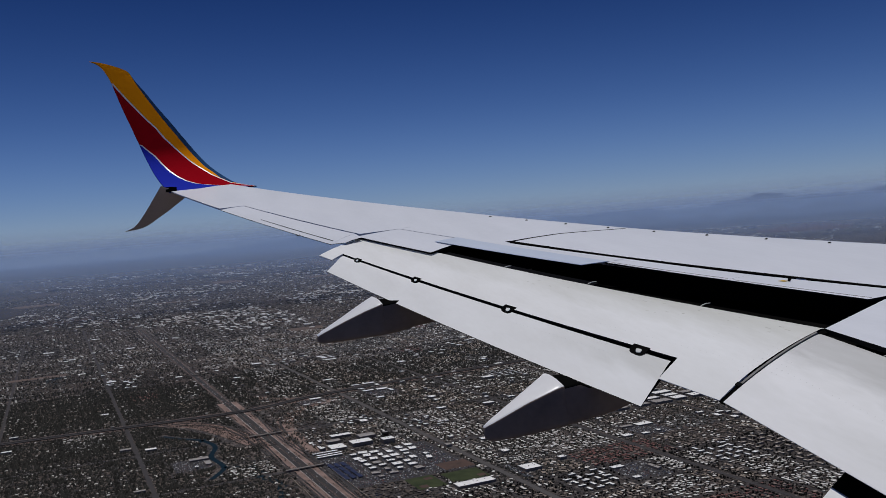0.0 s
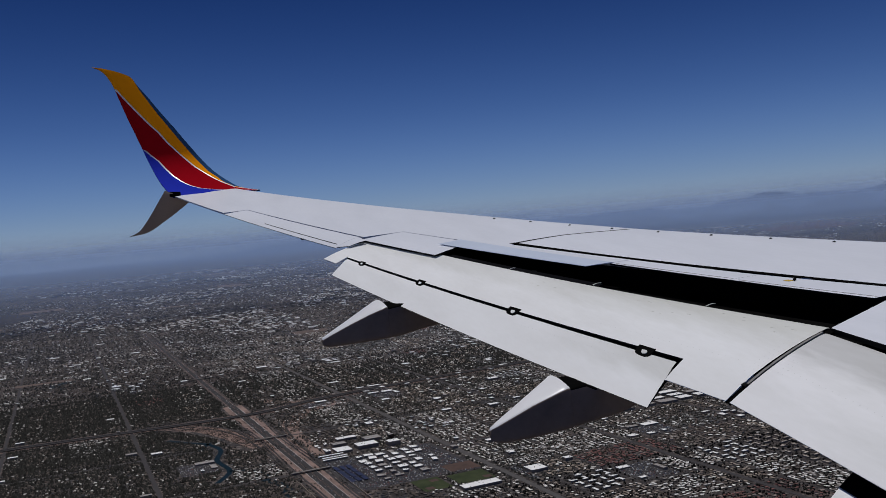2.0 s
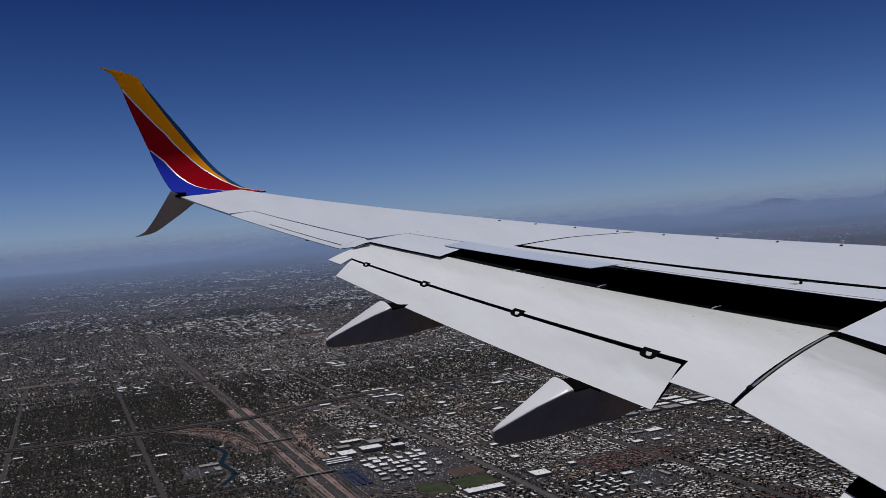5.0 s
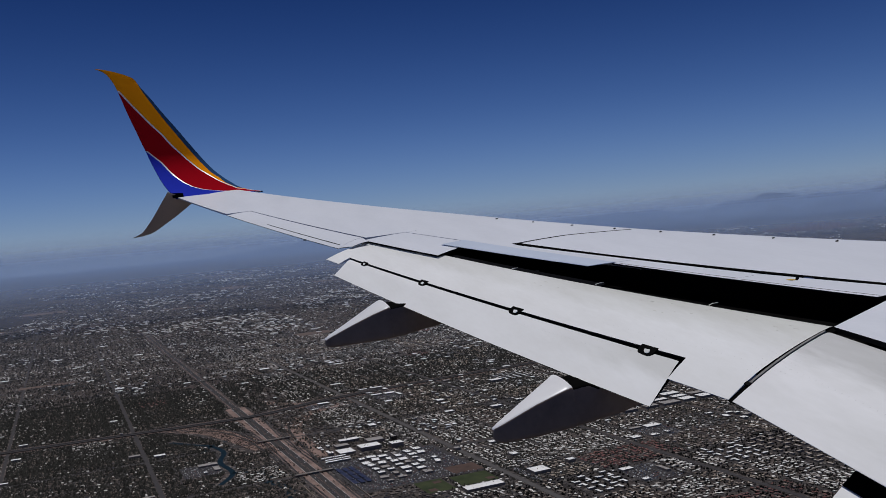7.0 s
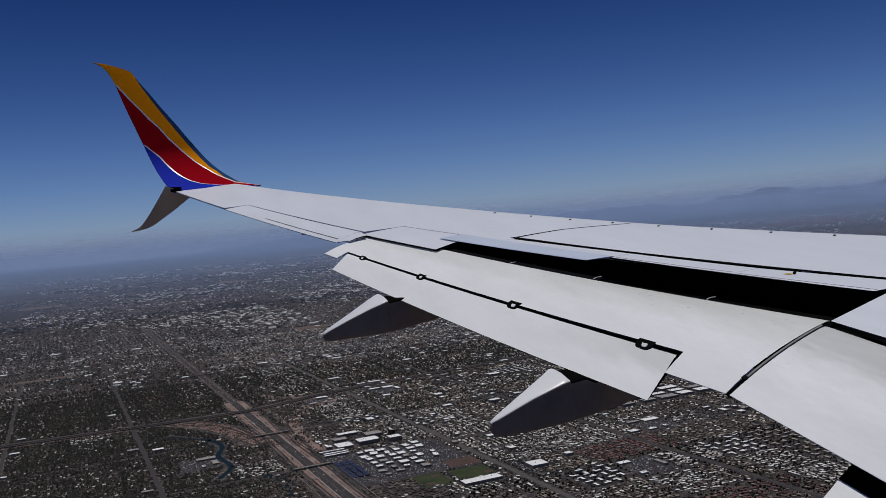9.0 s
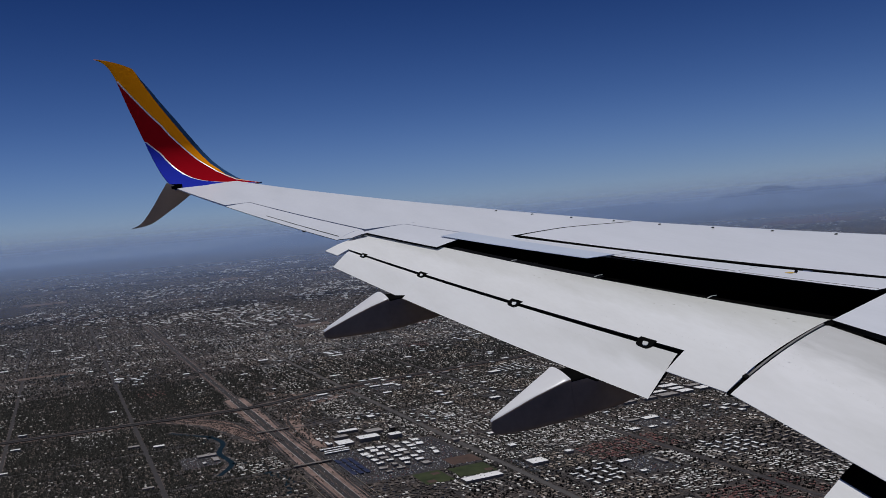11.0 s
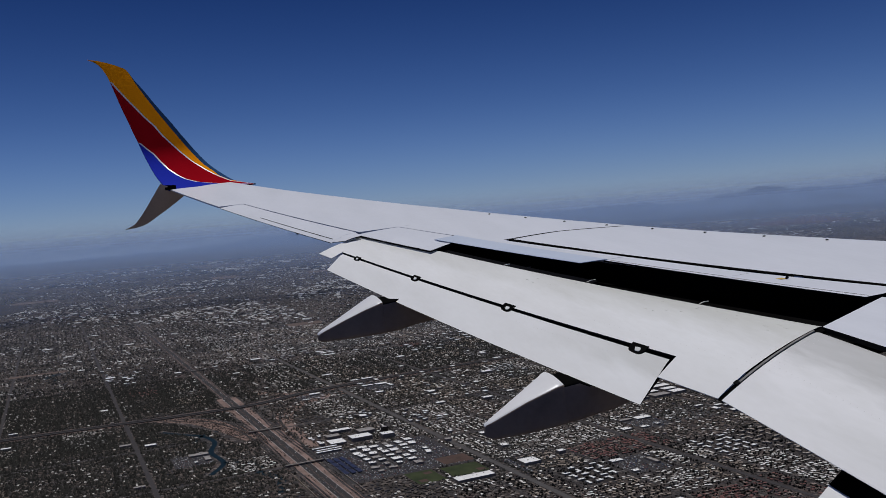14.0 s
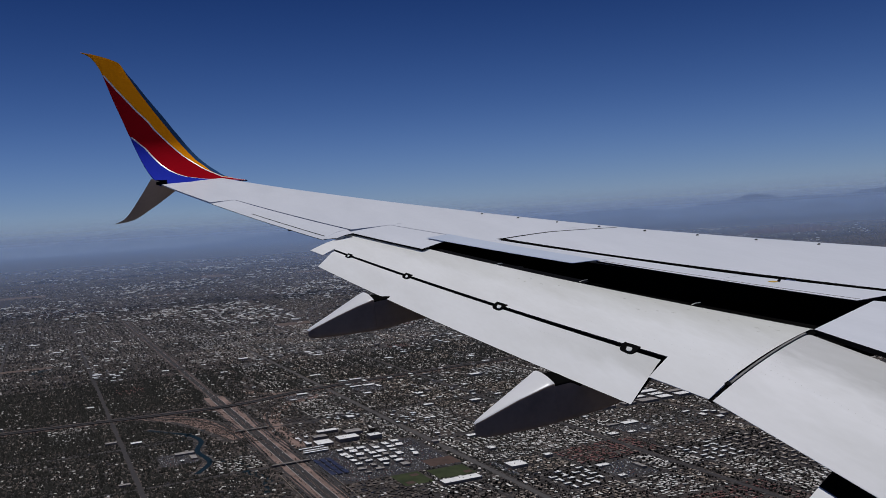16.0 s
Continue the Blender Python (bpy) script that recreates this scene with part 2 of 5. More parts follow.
M_CAR = surface("car_paint", (0.9, 0.9, 0.9), (0.8, 0.8, 0.8), 0.4, scale=1, fine=5, bump=0.0,
                ramp=[(0.0, (0.62, 0.62, 0.62)), (0.2, (0.03, 0.03, 0.035)), (0.5, (0.20, 0.20, 0.205)), (0.8, (0.16, 0.05, 0.045)), (0.87, (0.05, 0.065, 0.12))])
M_FARHOME = surface("outer_home_roofs", (0.95, 0.95, 0.95), (0.7, 0.7, 0.7), 0.9, scale=0.5, fine=3, bump=0.0, spec=0.1,
                    ramp=[(0.0, (0.08, 0.071, 0.069)), (0.3, (0.15, 0.128, 0.12)), (0.55, (0.26, 0.23, 0.21)), (0.76, (0.40, 0.37, 0.35)), (0.92, (0.84, 0.83, 0.82))])
M_FARROOF = surface("far_roofs", (0.95, 0.95, 0.95), (0.75, 0.75, 0.75), 0.9, scale=0.5, fine=3, bump=0.0, spec=0.1,
                    ramp=[(0.0, (0.05, 0.048, 0.047)), (0.36, (0.15, 0.12, 0.105)), (0.6, (0.30, 0.27, 0.25)), (0.76, (0.80, 0.79, 0.77))])
M_REDHILL = surface("red_desert_rock", (0.10, 0.058, 0.05), (0.055, 0.036, 0.034), 0.95, scale=0.03, fine=0.2, bump=0.0, spec=0.05)
M_HILL = surface("desert_mountain_rock", (0.058, 0.052, 0.055), (0.026, 0.026, 0.029), 0.95, scale=0.012, fine=0.09, bump=0.0, spec=0.05)


def ground_material():
    """City floor: dark yards and soil, a fine mosaic of roofs and trees, and wide districts."""
    m, n, l, b = nodes("city_ground")
    tc = n.new("ShaderNodeTexCoord")
    wide = n.new("ShaderNodeTexNoise")
    wide.inputs["Scale"].default_value, wide.inputs["Detail"].default_value = 0.006, 6
    mid = n.new("ShaderNodeTexNoise")
    mid.inputs["Scale"].default_value, mid.inputs["Detail"].default_value = 0.12, 5
    cells = n.new("ShaderNodeTexVoronoi")
    cells.inputs["Scale"].default_value = 1.25
    for t in (wide, mid, cells):
        l.new(tc.outputs["Object"], t.inputs["Vector"])
    r1 = n.new("ShaderNodeValToRGB")
    r1.color_ramp.interpolation = "CONSTANT"
    for p, c in ((0.25, (0.13, 0.112, 0.108)), (0.50, (0.060, 0.054, 0.056)), (0.68, (0.20, 0.172, 0.158)), (0.88, (0.38, 0.35, 0.33))):
        e = r1.color_ramp.elements.new(p)
        e.color = (*c, 1)
    r1.color_ramp.elements[0].color = (0.045, 0.041, 0.041, 1)
    r1.color_ramp.elements[-1].color = (0.42, 0.39, 0.37, 1)
    sep = n.new("ShaderNodeSeparateColor")
    l.new(cells.outputs["Color"], sep.inputs[0])
    l.new(sep.outputs[0], r1.inputs[0])
    r2 = n.new("ShaderNodeValToRGB")
    r2.color_ramp.elements[0].position, r2.color_ramp.elements[1].position = 0.52, 0.66
    l.new(wide.outputs["Fac"], r2.inputs[0])
    soil = n.new("ShaderNodeMix")
    soil.data_type = "RGBA"
    soil.inputs[6].default_value, soil.inputs[7].default_value = (0.07, 0.056, 0.053, 1), (0.14, 0.10, 0.088, 1)
    l.new(mid.outputs["Fac"], soil.inputs[0])
    mix = n.new("ShaderNodeMix")
    mix.data_type = "RGBA"
    half = n.new("ShaderNodeMath")
    half.operation = "MULTIPLY"
    half.inputs[1].default_value = 0.5
    l.new(r2.outputs[0], half.inputs[0])
    l.new(half.outputs[0], mix.inputs[0])
    l.new(r1.outputs[0], mix.inputs[6])
    l.new(soil.outputs[2], mix.inputs[7])
    grit = n.new("ShaderNodeTexNoise")
    grit.inputs["Scale"].default_value, grit.inputs["Detail"].default_value = 2.2, 8
    l.new(tc.outputs["Object"], grit.inputs["Vector"])
    gr = n.new("ShaderNodeMapRange")
    gr.inputs[1].default_value, gr.inputs[2].default_value, gr.inputs[3].default_value, gr.inputs[4].default_value = 0.3, 0.7, 0.25, 1.08
    l.new(grit.outputs["Fac"], gr.inputs[0])
    fin = n.new("ShaderNodeMix")
    fin.data_type, fin.blend_type = "RGBA", "MULTIPLY"
    fin.inputs[0].default_value = 1.0
    # districts: shaded groves, red soil, paved blocks
    dist = n.new("ShaderNodeTexNoise")
    dist.inputs["Scale"].default_value, dist.inputs["Detail"].default_value, dist.inputs["Roughness"].default_value = 0.02, 5, 0.65
    l.new(tc.outputs["Object"], dist.inputs["Vector"])
    r3 = n.new("ShaderNodeValToRGB")
    for p, c in ((0.44, (0.030, 0.031, 0.033)), (0.50, (0.062, 0.055, 0.054)), (0.56, (0.145, 0.11, 0.098)), (0.60, (0.07, 0.063, 0.062)), (0.70, (0.19, 0.178, 0.17))):
        e = r3.color_ramp.elements.new(p)
        e.color = (*c, 1)
    r3.color_ramp.elements[0].color, r3.color_ramp.elements[-1].color = (0.024, 0.025, 0.028, 1), (0.25, 0.225, 0.205, 1)
    l.new(dist.outputs["Fac"], r3.inputs[0])
    both = n.new("ShaderNodeMix")
    both.data_type = "RGBA"
    both.inputs[0].default_value = 0.5
    l.new(mix.outputs[2], both.inputs[6])
    l.new(r3.outputs[0], both.inputs[7])
    l.new(both.outputs[2], fin.inputs[6])
    l.new(gr.outputs[0], fin.inputs[7])
    l.new(fin.outputs[2], b.inputs["Base Color"])
    b.inputs["Roughness"].default_value, b.inputs["Specular IOR Level"].default_value = 0.95, 0.1
    return m


def haze_material(name, most, top, rise):
    """A thin veil of dusty air: clear at the ground, thickest at eye level, clear again high up. Object z runs upward in metres."""
    m, n, l, b = nodes(name)
    n.remove(b)
    tc = n.new("ShaderNodeTexCoord")
    sep = n.new("ShaderNodeSeparateXYZ")
    l.new(tc.outputs["Object"], sep.inputs[0])
    up = n.new("ShaderNodeMapRange")
    up.interpolation_type = "SMOOTHSTEP"
    up.inputs[1].default_value, up.inputs[2].default_value = -4.0, rise
    down = n.new("ShaderNodeMapRange")
    down.interpolation_type = "SMOOTHSTEP"
    down.inputs[1].default_value, down.inputs[2].default_value, down.inputs[3].default_value, down.inputs[4].default_value = 58.0, top, 1.0, 0.0
    mul = n.new("ShaderNodeMath")
    mul.operation = "MULTIPLY"
    mul2 = n.new("ShaderNodeMath")
    mul2.operation = "MULTIPLY"
    mul2.inputs[1].default_value = most
    for k in (up, down):
        l.new(sep.outputs[2], k.inputs[0])
    l.new(up.outputs[0], mul.inputs[0])
    l.new(down.outputs[0], mul.inputs[1])
    l.new(mul.outputs[0], mul2.inputs[0])
    clear = n.new("ShaderNodeBsdfTransparent")
    dif = n.new("ShaderNodeBsdfDiffuse")
    tra = n.new("ShaderNodeBsdfTranslucent")
    for k in (dif, tra):
        k.inputs["Color"].default_value = (0.395, 0.56, 0.90, 1)
    body = n.new("ShaderNodeMixShader")
    l.new(dif.outputs[0], body.inputs[1])
    l.new(tra.outputs[0], body.inputs[2])
    mix = n.new("ShaderNodeMixShader")
    l.new(mul2.outputs[0], mix.inputs[0])
    l.new(clear.outputs[0], mix.inputs[1])
    l.new(body.outputs[0], mix.inputs[2])
    l.new(mix.outputs[0], n["Material Output"].inputs[0])
    return m


# ---------- mesh helpers ----------
def mesh_object(name, verts, faces, mats, parent=None, label="", smooth=None, slots=None):
    me = bpy.data.meshes.new(name)
    me.from_pydata([tuple(v) for v in verts], [], [tuple(f) for f in faces])
    for m in (mats if isinstance(mats, (list, tuple)) else [mats]):
        me.materials.append(m)
    if slots is not None:
        me.polygons.foreach_set("material_index", slots)
    bm = bmesh.new()
    bm.from_mesh(me)
    bmesh.ops.remove_doubles(bm, verts=bm.verts, dist=1e-5)
    bmesh.ops.recalc_face_normals(bm, faces=bm.faces)
    bm.to_mesh(me)
    bm.free()
    if smooth:
        me.polygons.foreach_set("use_smooth", [True] * len(me.polygons))
        me.set_sharp_from_angle(angle=radians(smooth))
    ob = new(name, me)
    if parent:
        ob.parent = parent
    if label:
        ob["label"] = label
    return ob


def thing(name, label, category, group="", kind="", m=None):
    ob = new(name)
    ob.empty_display_size = 0.5
    if m is not None:
        ob.matrix_world = m
    return tagged(ob, label, category, group, kind)


# ---------- the wing ----------
# Airframe axes: u outboard, v aft, h up, in metres; x = -u, y = -v.
AIRFRAME = Matrix(((0.99860072, 0.0, -0.05288294, 1.6247), (-0.00273427, 0.99866245, -0.05163177, 8.1115),
                   (0.05281221, 0.05170412, 0.99726504, 58.8383), (0, 0, 0, 1)))
wing = thing("airplane_wing", "white airliner wing with extended flaps and a tall striped winglet", "airplane wing", m=AIRFRAME)


def le(u):
    return 0.5237 * (u - 5.4) if u > 4.2 else -0.628 + 0.85 * (u - 4.2)


def te(u):
    return 3.95 + 0.2941 * (u - 5.4)


def spar(u):
    return 0.105 * u + 0.005034 * u * u


def vf(u, x):
    """Aft place of the chord fraction x at u."""
    return le(u) + x * (te(u) - le(u))


def crown(u):
    """Rise of the camber, as a share of the chord."""
    return 0.011 + 0.0035 * min(2.7, max(0.0, u - 10.3)) * (1 - min(1.0, max(0.0, (u - 15.2) / 2.5)))


def skin(u, v):
    """Height of the upper skin: cambered ahead of the spoilers, rolled down at the leading edge."""
    c = te(u) - le(u)
    x = max(0.0, (v - le(u)) / c)
    return spar(u) + crown(u) * c * max(0.0, 1 - (max(0.0, x - 0.2) / 0.33) ** 2) - (0.045 * c * (1 - math.sqrt(x / 0.12)) ** 2 if x < 0.12 else 0.0)


def belly(u, v):
    c = te(u) - le(u)
    x = min(1.05, max(0.0, (v - le(u)) / c))
    return spar(u) - c * (0.012 + 0.115 * math.sqrt(x) * max(0.0, 1.06 - x) ** 1.5 * 2.2 + (0.045 - 0.012) * max(0, 1 - x * 10))


def P(u, v, h):
    return (-u, -v, h)


def loft(us, aft, front=None):
    """Closed sections from the aft edge round the nose, along the span: verts and faces."""
    verts, faces = [], []
    n = 0
    for u in us:
        a, f = aft(u), (front(u) if front else le(u))
        ring = []
        for k in range(21):
            s = (k / 20) ** 2 if not front else k / 20
            v = f + (a - f) * s
            ring.append(P(u, v, skin(u, v)))
        ring.reverse()
        for k in range(0 if front else 1, 9):
            v = f + (a - f) * (k / 8) ** (1 if front else 2)
            ring.append(P(u, v, min(belly(u, v), skin(u, v) - 0.004)))
        n = len(ring)
        verts += ring
    for i in range(len(us) - 1):
        for k in range(n):
            a, b = i * n + k, i * n + (k + 1) % n
            faces.append((a, b, b + n, a + n))
    faces += [tuple(range(n)), tuple((len(us) - 1) * n + k for k in reversed(range(n)))]
    return verts, faces


def join(*sets):
    V, F = [], []
    for v, f in sets:
        o = len(V)
        V += v
        F += [tuple(i + o for i in q) for q in f]
    return V, F


def span(a, b, n):
    return [a + (b - a) * k / n for k in range(n + 1)]


def hinge(u):
    return vf(u, 0.53 + (10.81 - u) * 0.0165 if u > 7.6 else 0.583 - (7.6 - u) * 0.006)


TIP = 17.72
# outer skin, the aileron bay, the fixed part ahead of the outer flap, and the panel joint at 10.75
mesh_object("outer_wing_skin", *join(
    loft(span(15.62, TIP, 16), lambda u: vf(u, 1.0)),
    loft(span(12.43, 15.62, 12), lambda u: vf(u, 0.80 - 0.035 * (u - 12.43) / 3.2)),
    loft(span(10.756, 12.43, 8), lambda u: vf(u, 0.578))), M_WHITE, wing, smooth=28)
mesh_object("inner_wing_skin", *loft(span(1.9, 10.754, 30), lambda u: hinge(u) - 0.05 if u > 6.62 else vf(u, 0.64)), M_WHITE, wing, smooth=28)


def panel(name, corners, height, mat, thick=0.03, nu=8, nv=8, label="", nose=0.0, parent=None, taper=0.25, edge=None, end=True):
    """A solid panel over the plan corners (u, v) forward-outer, forward-inner, aft-inner, aft-outer; height(u, v) is
    its top.
    nose: depth by which its leading edge rolls down; taper: thickness left at the aft edge; edge: black that paints gap
    shade on the aft face and, with end, on the inboard one."""
    (fo, fi, ai, ao) = corners
    top, bot = [], []
    for i in range(nu + 1):
        s = i / nu
        for j in range(nv + 1):
            t = (j / nv) ** (1.6 if nose else 1.0)
            u = (fo[0] * (1 - s) + fi[0] * s) * (1 - t) + (ao[0] * (1 - s) + ai[0] * s) * t
            v = (fo[1] * (1 - s) + fi[1] * s) * (1 - t) + (ao[1] * (1 - s) + ai[1] * s) * t
            d = nose * (1 - math.sqrt(min(1, t / 0.09))) ** 2 if nose else 0
            h = height(u, v)
            top.append(P(u, v, h - d))
            th = thick * (1 - (1 - taper) * t)
            if nose:
                th = max(d + 0.002, thick * (1 - (1 - taper) * t) * min(1, 0.5 + t * 4))
            bot.append(P(u, v, h - th))
    n = (nu + 1) * (nv + 1)
    V, F, dark = top + bot, [], []
    w = nv + 1
    for i in range(nu):
        for j in range(nv):
            a = i * w + j
            F.append((a, a + 1, a + 1 + w, a + w))
            F.append((n + a, n + a + w, n + a + 1 + w, n + a + 1))
    for i in range(nu):
        for j in (0, nv):
            a = i * w + j
            F.append((a, a + w, n + a + w, n + a))
            if edge and j == nv:
                dark.append(len(F) - 1)
    for j in range(nv):
        for i in (0, nu):
            a = i * w + j
            F.append((a, a + 1, n + a + 1, n + a))
            if edge and end and i == nu:
                dark.append(len(F) - 1)
    return mesh_object(name, V, F, [mat, edge] if edge else mat, parent or wing, label, 30, [1 if k in dark else 0 for k in range(len(F))] if edge else None)


def up(d):
    return lambda u, v: skin(u, v) + d


# aileron with its tab, and the dark shroud under its hinge gap
def aileron_v(u, x):
    """Aft place on the aileron: x 0 at its hinge, 1 at its trailing edge."""
    t = (u - 12.44) / 3.16
    a = vf(12.45, 0.812) + (vf(15.6, 0.775) - vf(12.45, 0.812)) * t
    return a + (5.917 + (6.945 - 5.917) * t - a) * x


def aileron_top(u, v):
    a = aileron_v(u, 0)
    x = max(0.0, (v - a) / (aileron_v(u, 1) - a))
    return skin(u, v) - (0.085 - 0.0203 * (u - 12.43)) * x * x


aileron = panel("aileron", ((15.60, aileron_v(15.6, 0)), (12.45, aileron_v(12.45, 0)), (12.43, 5.917), (15.60, 6.945)), aileron_top, M_WHITE, 0.02, 14, 8, taper=0.4, edge=M_RUBBER_SHADE, end=False)
panel("aileron_tab_gap", ((14.45, aileron_v(14.45, 0.76)), (12.5, aileron_v(12.5, 0.82)), (12.5, aileron_v(12.5, 0.845)), (14.45, aileron_v(14.45, 0.785))), lambda u, v: aileron_top(u, v) + 0.003, M_RUBBER_SHADE, 0.006, 8, 1, parent=aileron)
for a, b in ((15.45, 15.0), (14.93, 14.3), (14.22, 13.55), (13.3, 12.5)):
    panel("hinge_gap_seal", ((a, vf(a, 0.768)), (b, vf(b, 0.80)), (b, vf(b, 0.812)), (a, vf(a, 0.779))), up(-0.012), M_RUBBER_SHADE, 0.03, 3, 1)
panel("aileron_shroud", ((15.62, vf(15.62, 0.74)), (12.4, vf(12.4, 0.77)), (12.4, vf(12.4, 0.84)), (15.62, vf(15.62, 0.80))), up(-0.03), M_SEAL, 0.05, 6, 1)

# fixed panel ahead of the outer flap
panel("fixed_trailing_panel", ((12.42, vf(12.42, 0.583)), (11.2, vf(11.2, 0.585)), (10.88, vf(10.88, 0.843)), (12.36, vf(12.36, 0.832))),
      lambda u, v: skin(u, v) - 0.016 * max(0.0, (v - vf(u, 0.6)) / (vf(u, 0.84) - vf(u, 0.6))) ** 2, M_WHITE, 0.022, 8, 6, taper=0.9, edge=M_RUBBER_SHADE)

panel("fixed_trailing_corner", ((12.46, 5.590), (12.21, 5.585), (12.255, 5.775), (12.445, 5.912)), lambda u, v: aileron_top(u, v) - 0.0015, M_WHITE, 0.014, 3, 5, taper=0.6, edge=M_RUBBER_SHADE)

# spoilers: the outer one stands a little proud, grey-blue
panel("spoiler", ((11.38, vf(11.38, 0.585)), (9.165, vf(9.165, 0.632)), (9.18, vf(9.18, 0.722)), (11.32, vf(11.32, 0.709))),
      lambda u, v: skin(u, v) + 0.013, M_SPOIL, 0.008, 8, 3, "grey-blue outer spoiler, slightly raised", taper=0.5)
panel("spoiler_hinge_strip", ((10.9, vf(10.9, 0.54)), (9.2, hinge(9.2)), (9.2, vf(9.2, 0.617)), (11.25, vf(11.25, 0.62))), up(0), M_WHITE, 0.05, 8, 3)
for a, b in ((9.19, 7.9), (7.897, 6.72)):
    xa, xb = (0.636 + (9.19 - k) * 0.0215 for k in (a, b))
    panel("spoiler", ((a, hinge(a)), (b, hinge(b)), (b, vf(b, xb)), (a, vf(a, xa))), up(0), M_WHITE, 0.05, 6, 3, taper=0.3, edge=M_RUBBER_SHADE)
    va, vb = vf(a, xa) - 0.05, vf(b, xb) - 0.05
    panel("spoiler_seal_line", ((a - 0.05, va), (b + 0.02, vb), (b + 0.02, vb + 0.008), (a - 0.05, va + 0.008)), up(0.0015), M_SEAL, 0.004, 6, 1, "thin grey seal line near the spoiler's edge")
panel("spoiler_gap_seal", ((10.81, hinge(10.81) - 0.056), (6.5, hinge(6.5) - 0.056), (6.5, hinge(6.5)), (10.83, hinge(10.83))), up(0.002), M_DARK, 0.04, 16, 1)
panel("skin_joint_seal", ((10.50, vf(10.50, 0.10)), (10.475, vf(10.475, 0.10)), (10.70, vf(10.70, 0.32)), (10.727, vf(10.727, 0.32))), up(0.002), M_DARK, 0.03, 1, 12)
panel("skin_joint_seal", ((10.727, vf(10.727, 0.322)), (10.70, vf(10.70, 0.322)), (10.77, hinge(10.77)), (10.81, hinge(10.81))), up(0.002), M_DARK, 0.03, 1, 12)

# the open flap cove: its shade is painted as a black floor and wall
panel("flap_cove", ((11.6, vf(11.6, 0.6)), (6.3, vf(6.3, 0.56)), (6.3, vf(6.3, 0.93)), (11.5, vf(11.5, 0.84))), lambda u, v: skin(u, v) - 0.24, M_DARK, 0.03, 10, 2, "open flap cove, its shade painted black")
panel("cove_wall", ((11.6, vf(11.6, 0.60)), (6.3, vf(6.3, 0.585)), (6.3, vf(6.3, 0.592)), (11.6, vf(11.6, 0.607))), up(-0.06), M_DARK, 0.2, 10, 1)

# wing root panel inboard of the outer flap
panel("inboard_fixed_panel", ((6.69, vf(6.69, 0.66)), (1.9, vf(1.9, 0.66)), (1.9, 4.15), (6.47, 3.832)), lambda u, v: skin(u, v) - 0.068 * max(0.0, v - 2.9), M_WHITE, 0.06, 12, 8, taper=0.6, edge=M_RUBBER_SHADE)


def flap_top(u, v):
    """Top of the extended flaps: a cambered surface that dives aft."""
    w = v - vf(u, 0.87)
    return spar(u) - 0.06 - (0.0875 * w if w < 0 else 0.1584 * w + 0.15 * w * w)


def main_te(u):
    return 4.672 + 0.2501 * (u - 7.028) - 0.026 * min(1.0, max(0.0, (u - 7.1) / 1.4))


def aft_top(u, v):
    m = main_te(u)
    return flap_top(u, m) - 0.4877 * (v - m)


def nose_line(u):
    return 3.85 + 0.234 * (u - 6.52) if u < 8.7 else 4.36 + 0.3 * (u - 8.7)


main_flap = panel("main_flap", ((12.36, 5.37), (6.50, 3.78), (6.455, main_te(6.455)), (12.30, main_te(12.30))), flap_top, M_FLAP, 0.16, 24, 14, "white main flap with grimy streaks", nose=0.10, taper=0.13, edge=M_RUBBER_SHADE)
panel("flap_end_tab", ((7.00, main_te(7.0) - 0.03), (6.457, main_te(6.455) - 0.03), (6.42, 4.76), (6.93, 4.87)), lambda u, v: flap_top(u, v) + 0.0012, M_FLAP, 0.014, 4, 4, parent=main_flap, taper=0.3)
panel("flap_end_tab", ((12.30, main_te(12.3) - 0.03), (11.99, main_te(11.99) - 0.03), (11.94, 6.04), (12.26, 6.12)), lambda u, v: flap_top(u, v) + 0.0012, M_FLAP, 0.035, 3, 3, parent=main_flap, taper=0.3)
aft_flap = panel("aft_flap", ((11.96, main_te(11.96) + 0.012), (7.02, main_te(7.02) + 0.033), (6.856, 5.078), (11.818, 6.135)), lambda u, v: aft_top(u, v) - 0.018 * max(0, 1 - (v - main_te(u)) / 0.05), M_FLAPAFT, 0.045, 20, 8, taper=0.08, edge=M_RUBBER_SHADE)
# black plate below the slot stands for the shade between the flaps
panel("aft_slot_shade", ((11.97, main_te(11.97) - 0.06), (7.01, main_te(7.01) - 0.06), (7.0, main_te(7.0) + 0.06), (11.95, main_te(11.95) + 0.06)), lambda u, v: aft_top(u, v) - 0.06, M_DARK, 0.02, 10, 1)


def plate(name, outline, height, mat, thick, parent, label=""):
    """A flat fitting with a rounded outline of plan points (u, v), lying on height(u, v)."""
    n = len(outline)
    V = [P(u, v, height(u, v)) for u, v in outline] + [P(u, v, height(u, v) - thick) for u, v in outline]
    F = [tuple(range(n)), tuple(reversed(range(n, 2 * n)))] + [(k, (k + 1) % n, n + (k + 1) % n, n + k) for k in range(n)]
    return mesh_object(name, V, F, mat, parent, label)


HOOK = [(0.076, -0.012), (0.076, 0.014), (0.068, 0.036), (0.050, 0.058), (0.030, 0.067), (-0.03, 0.075), (-0.062, 0.074), (-0.078, 0.064), (-0.086, 0.045), (-0.084, 0.02), (-0.080, -0.012)]
WINDOW = [(0.014, 0.026), (-0.030, 0.022), (-0.043, 0.030), (-0.050, 0.048), (-0.044, 0.055), (-0.022, 0.058), (-0.004, 0.050)]
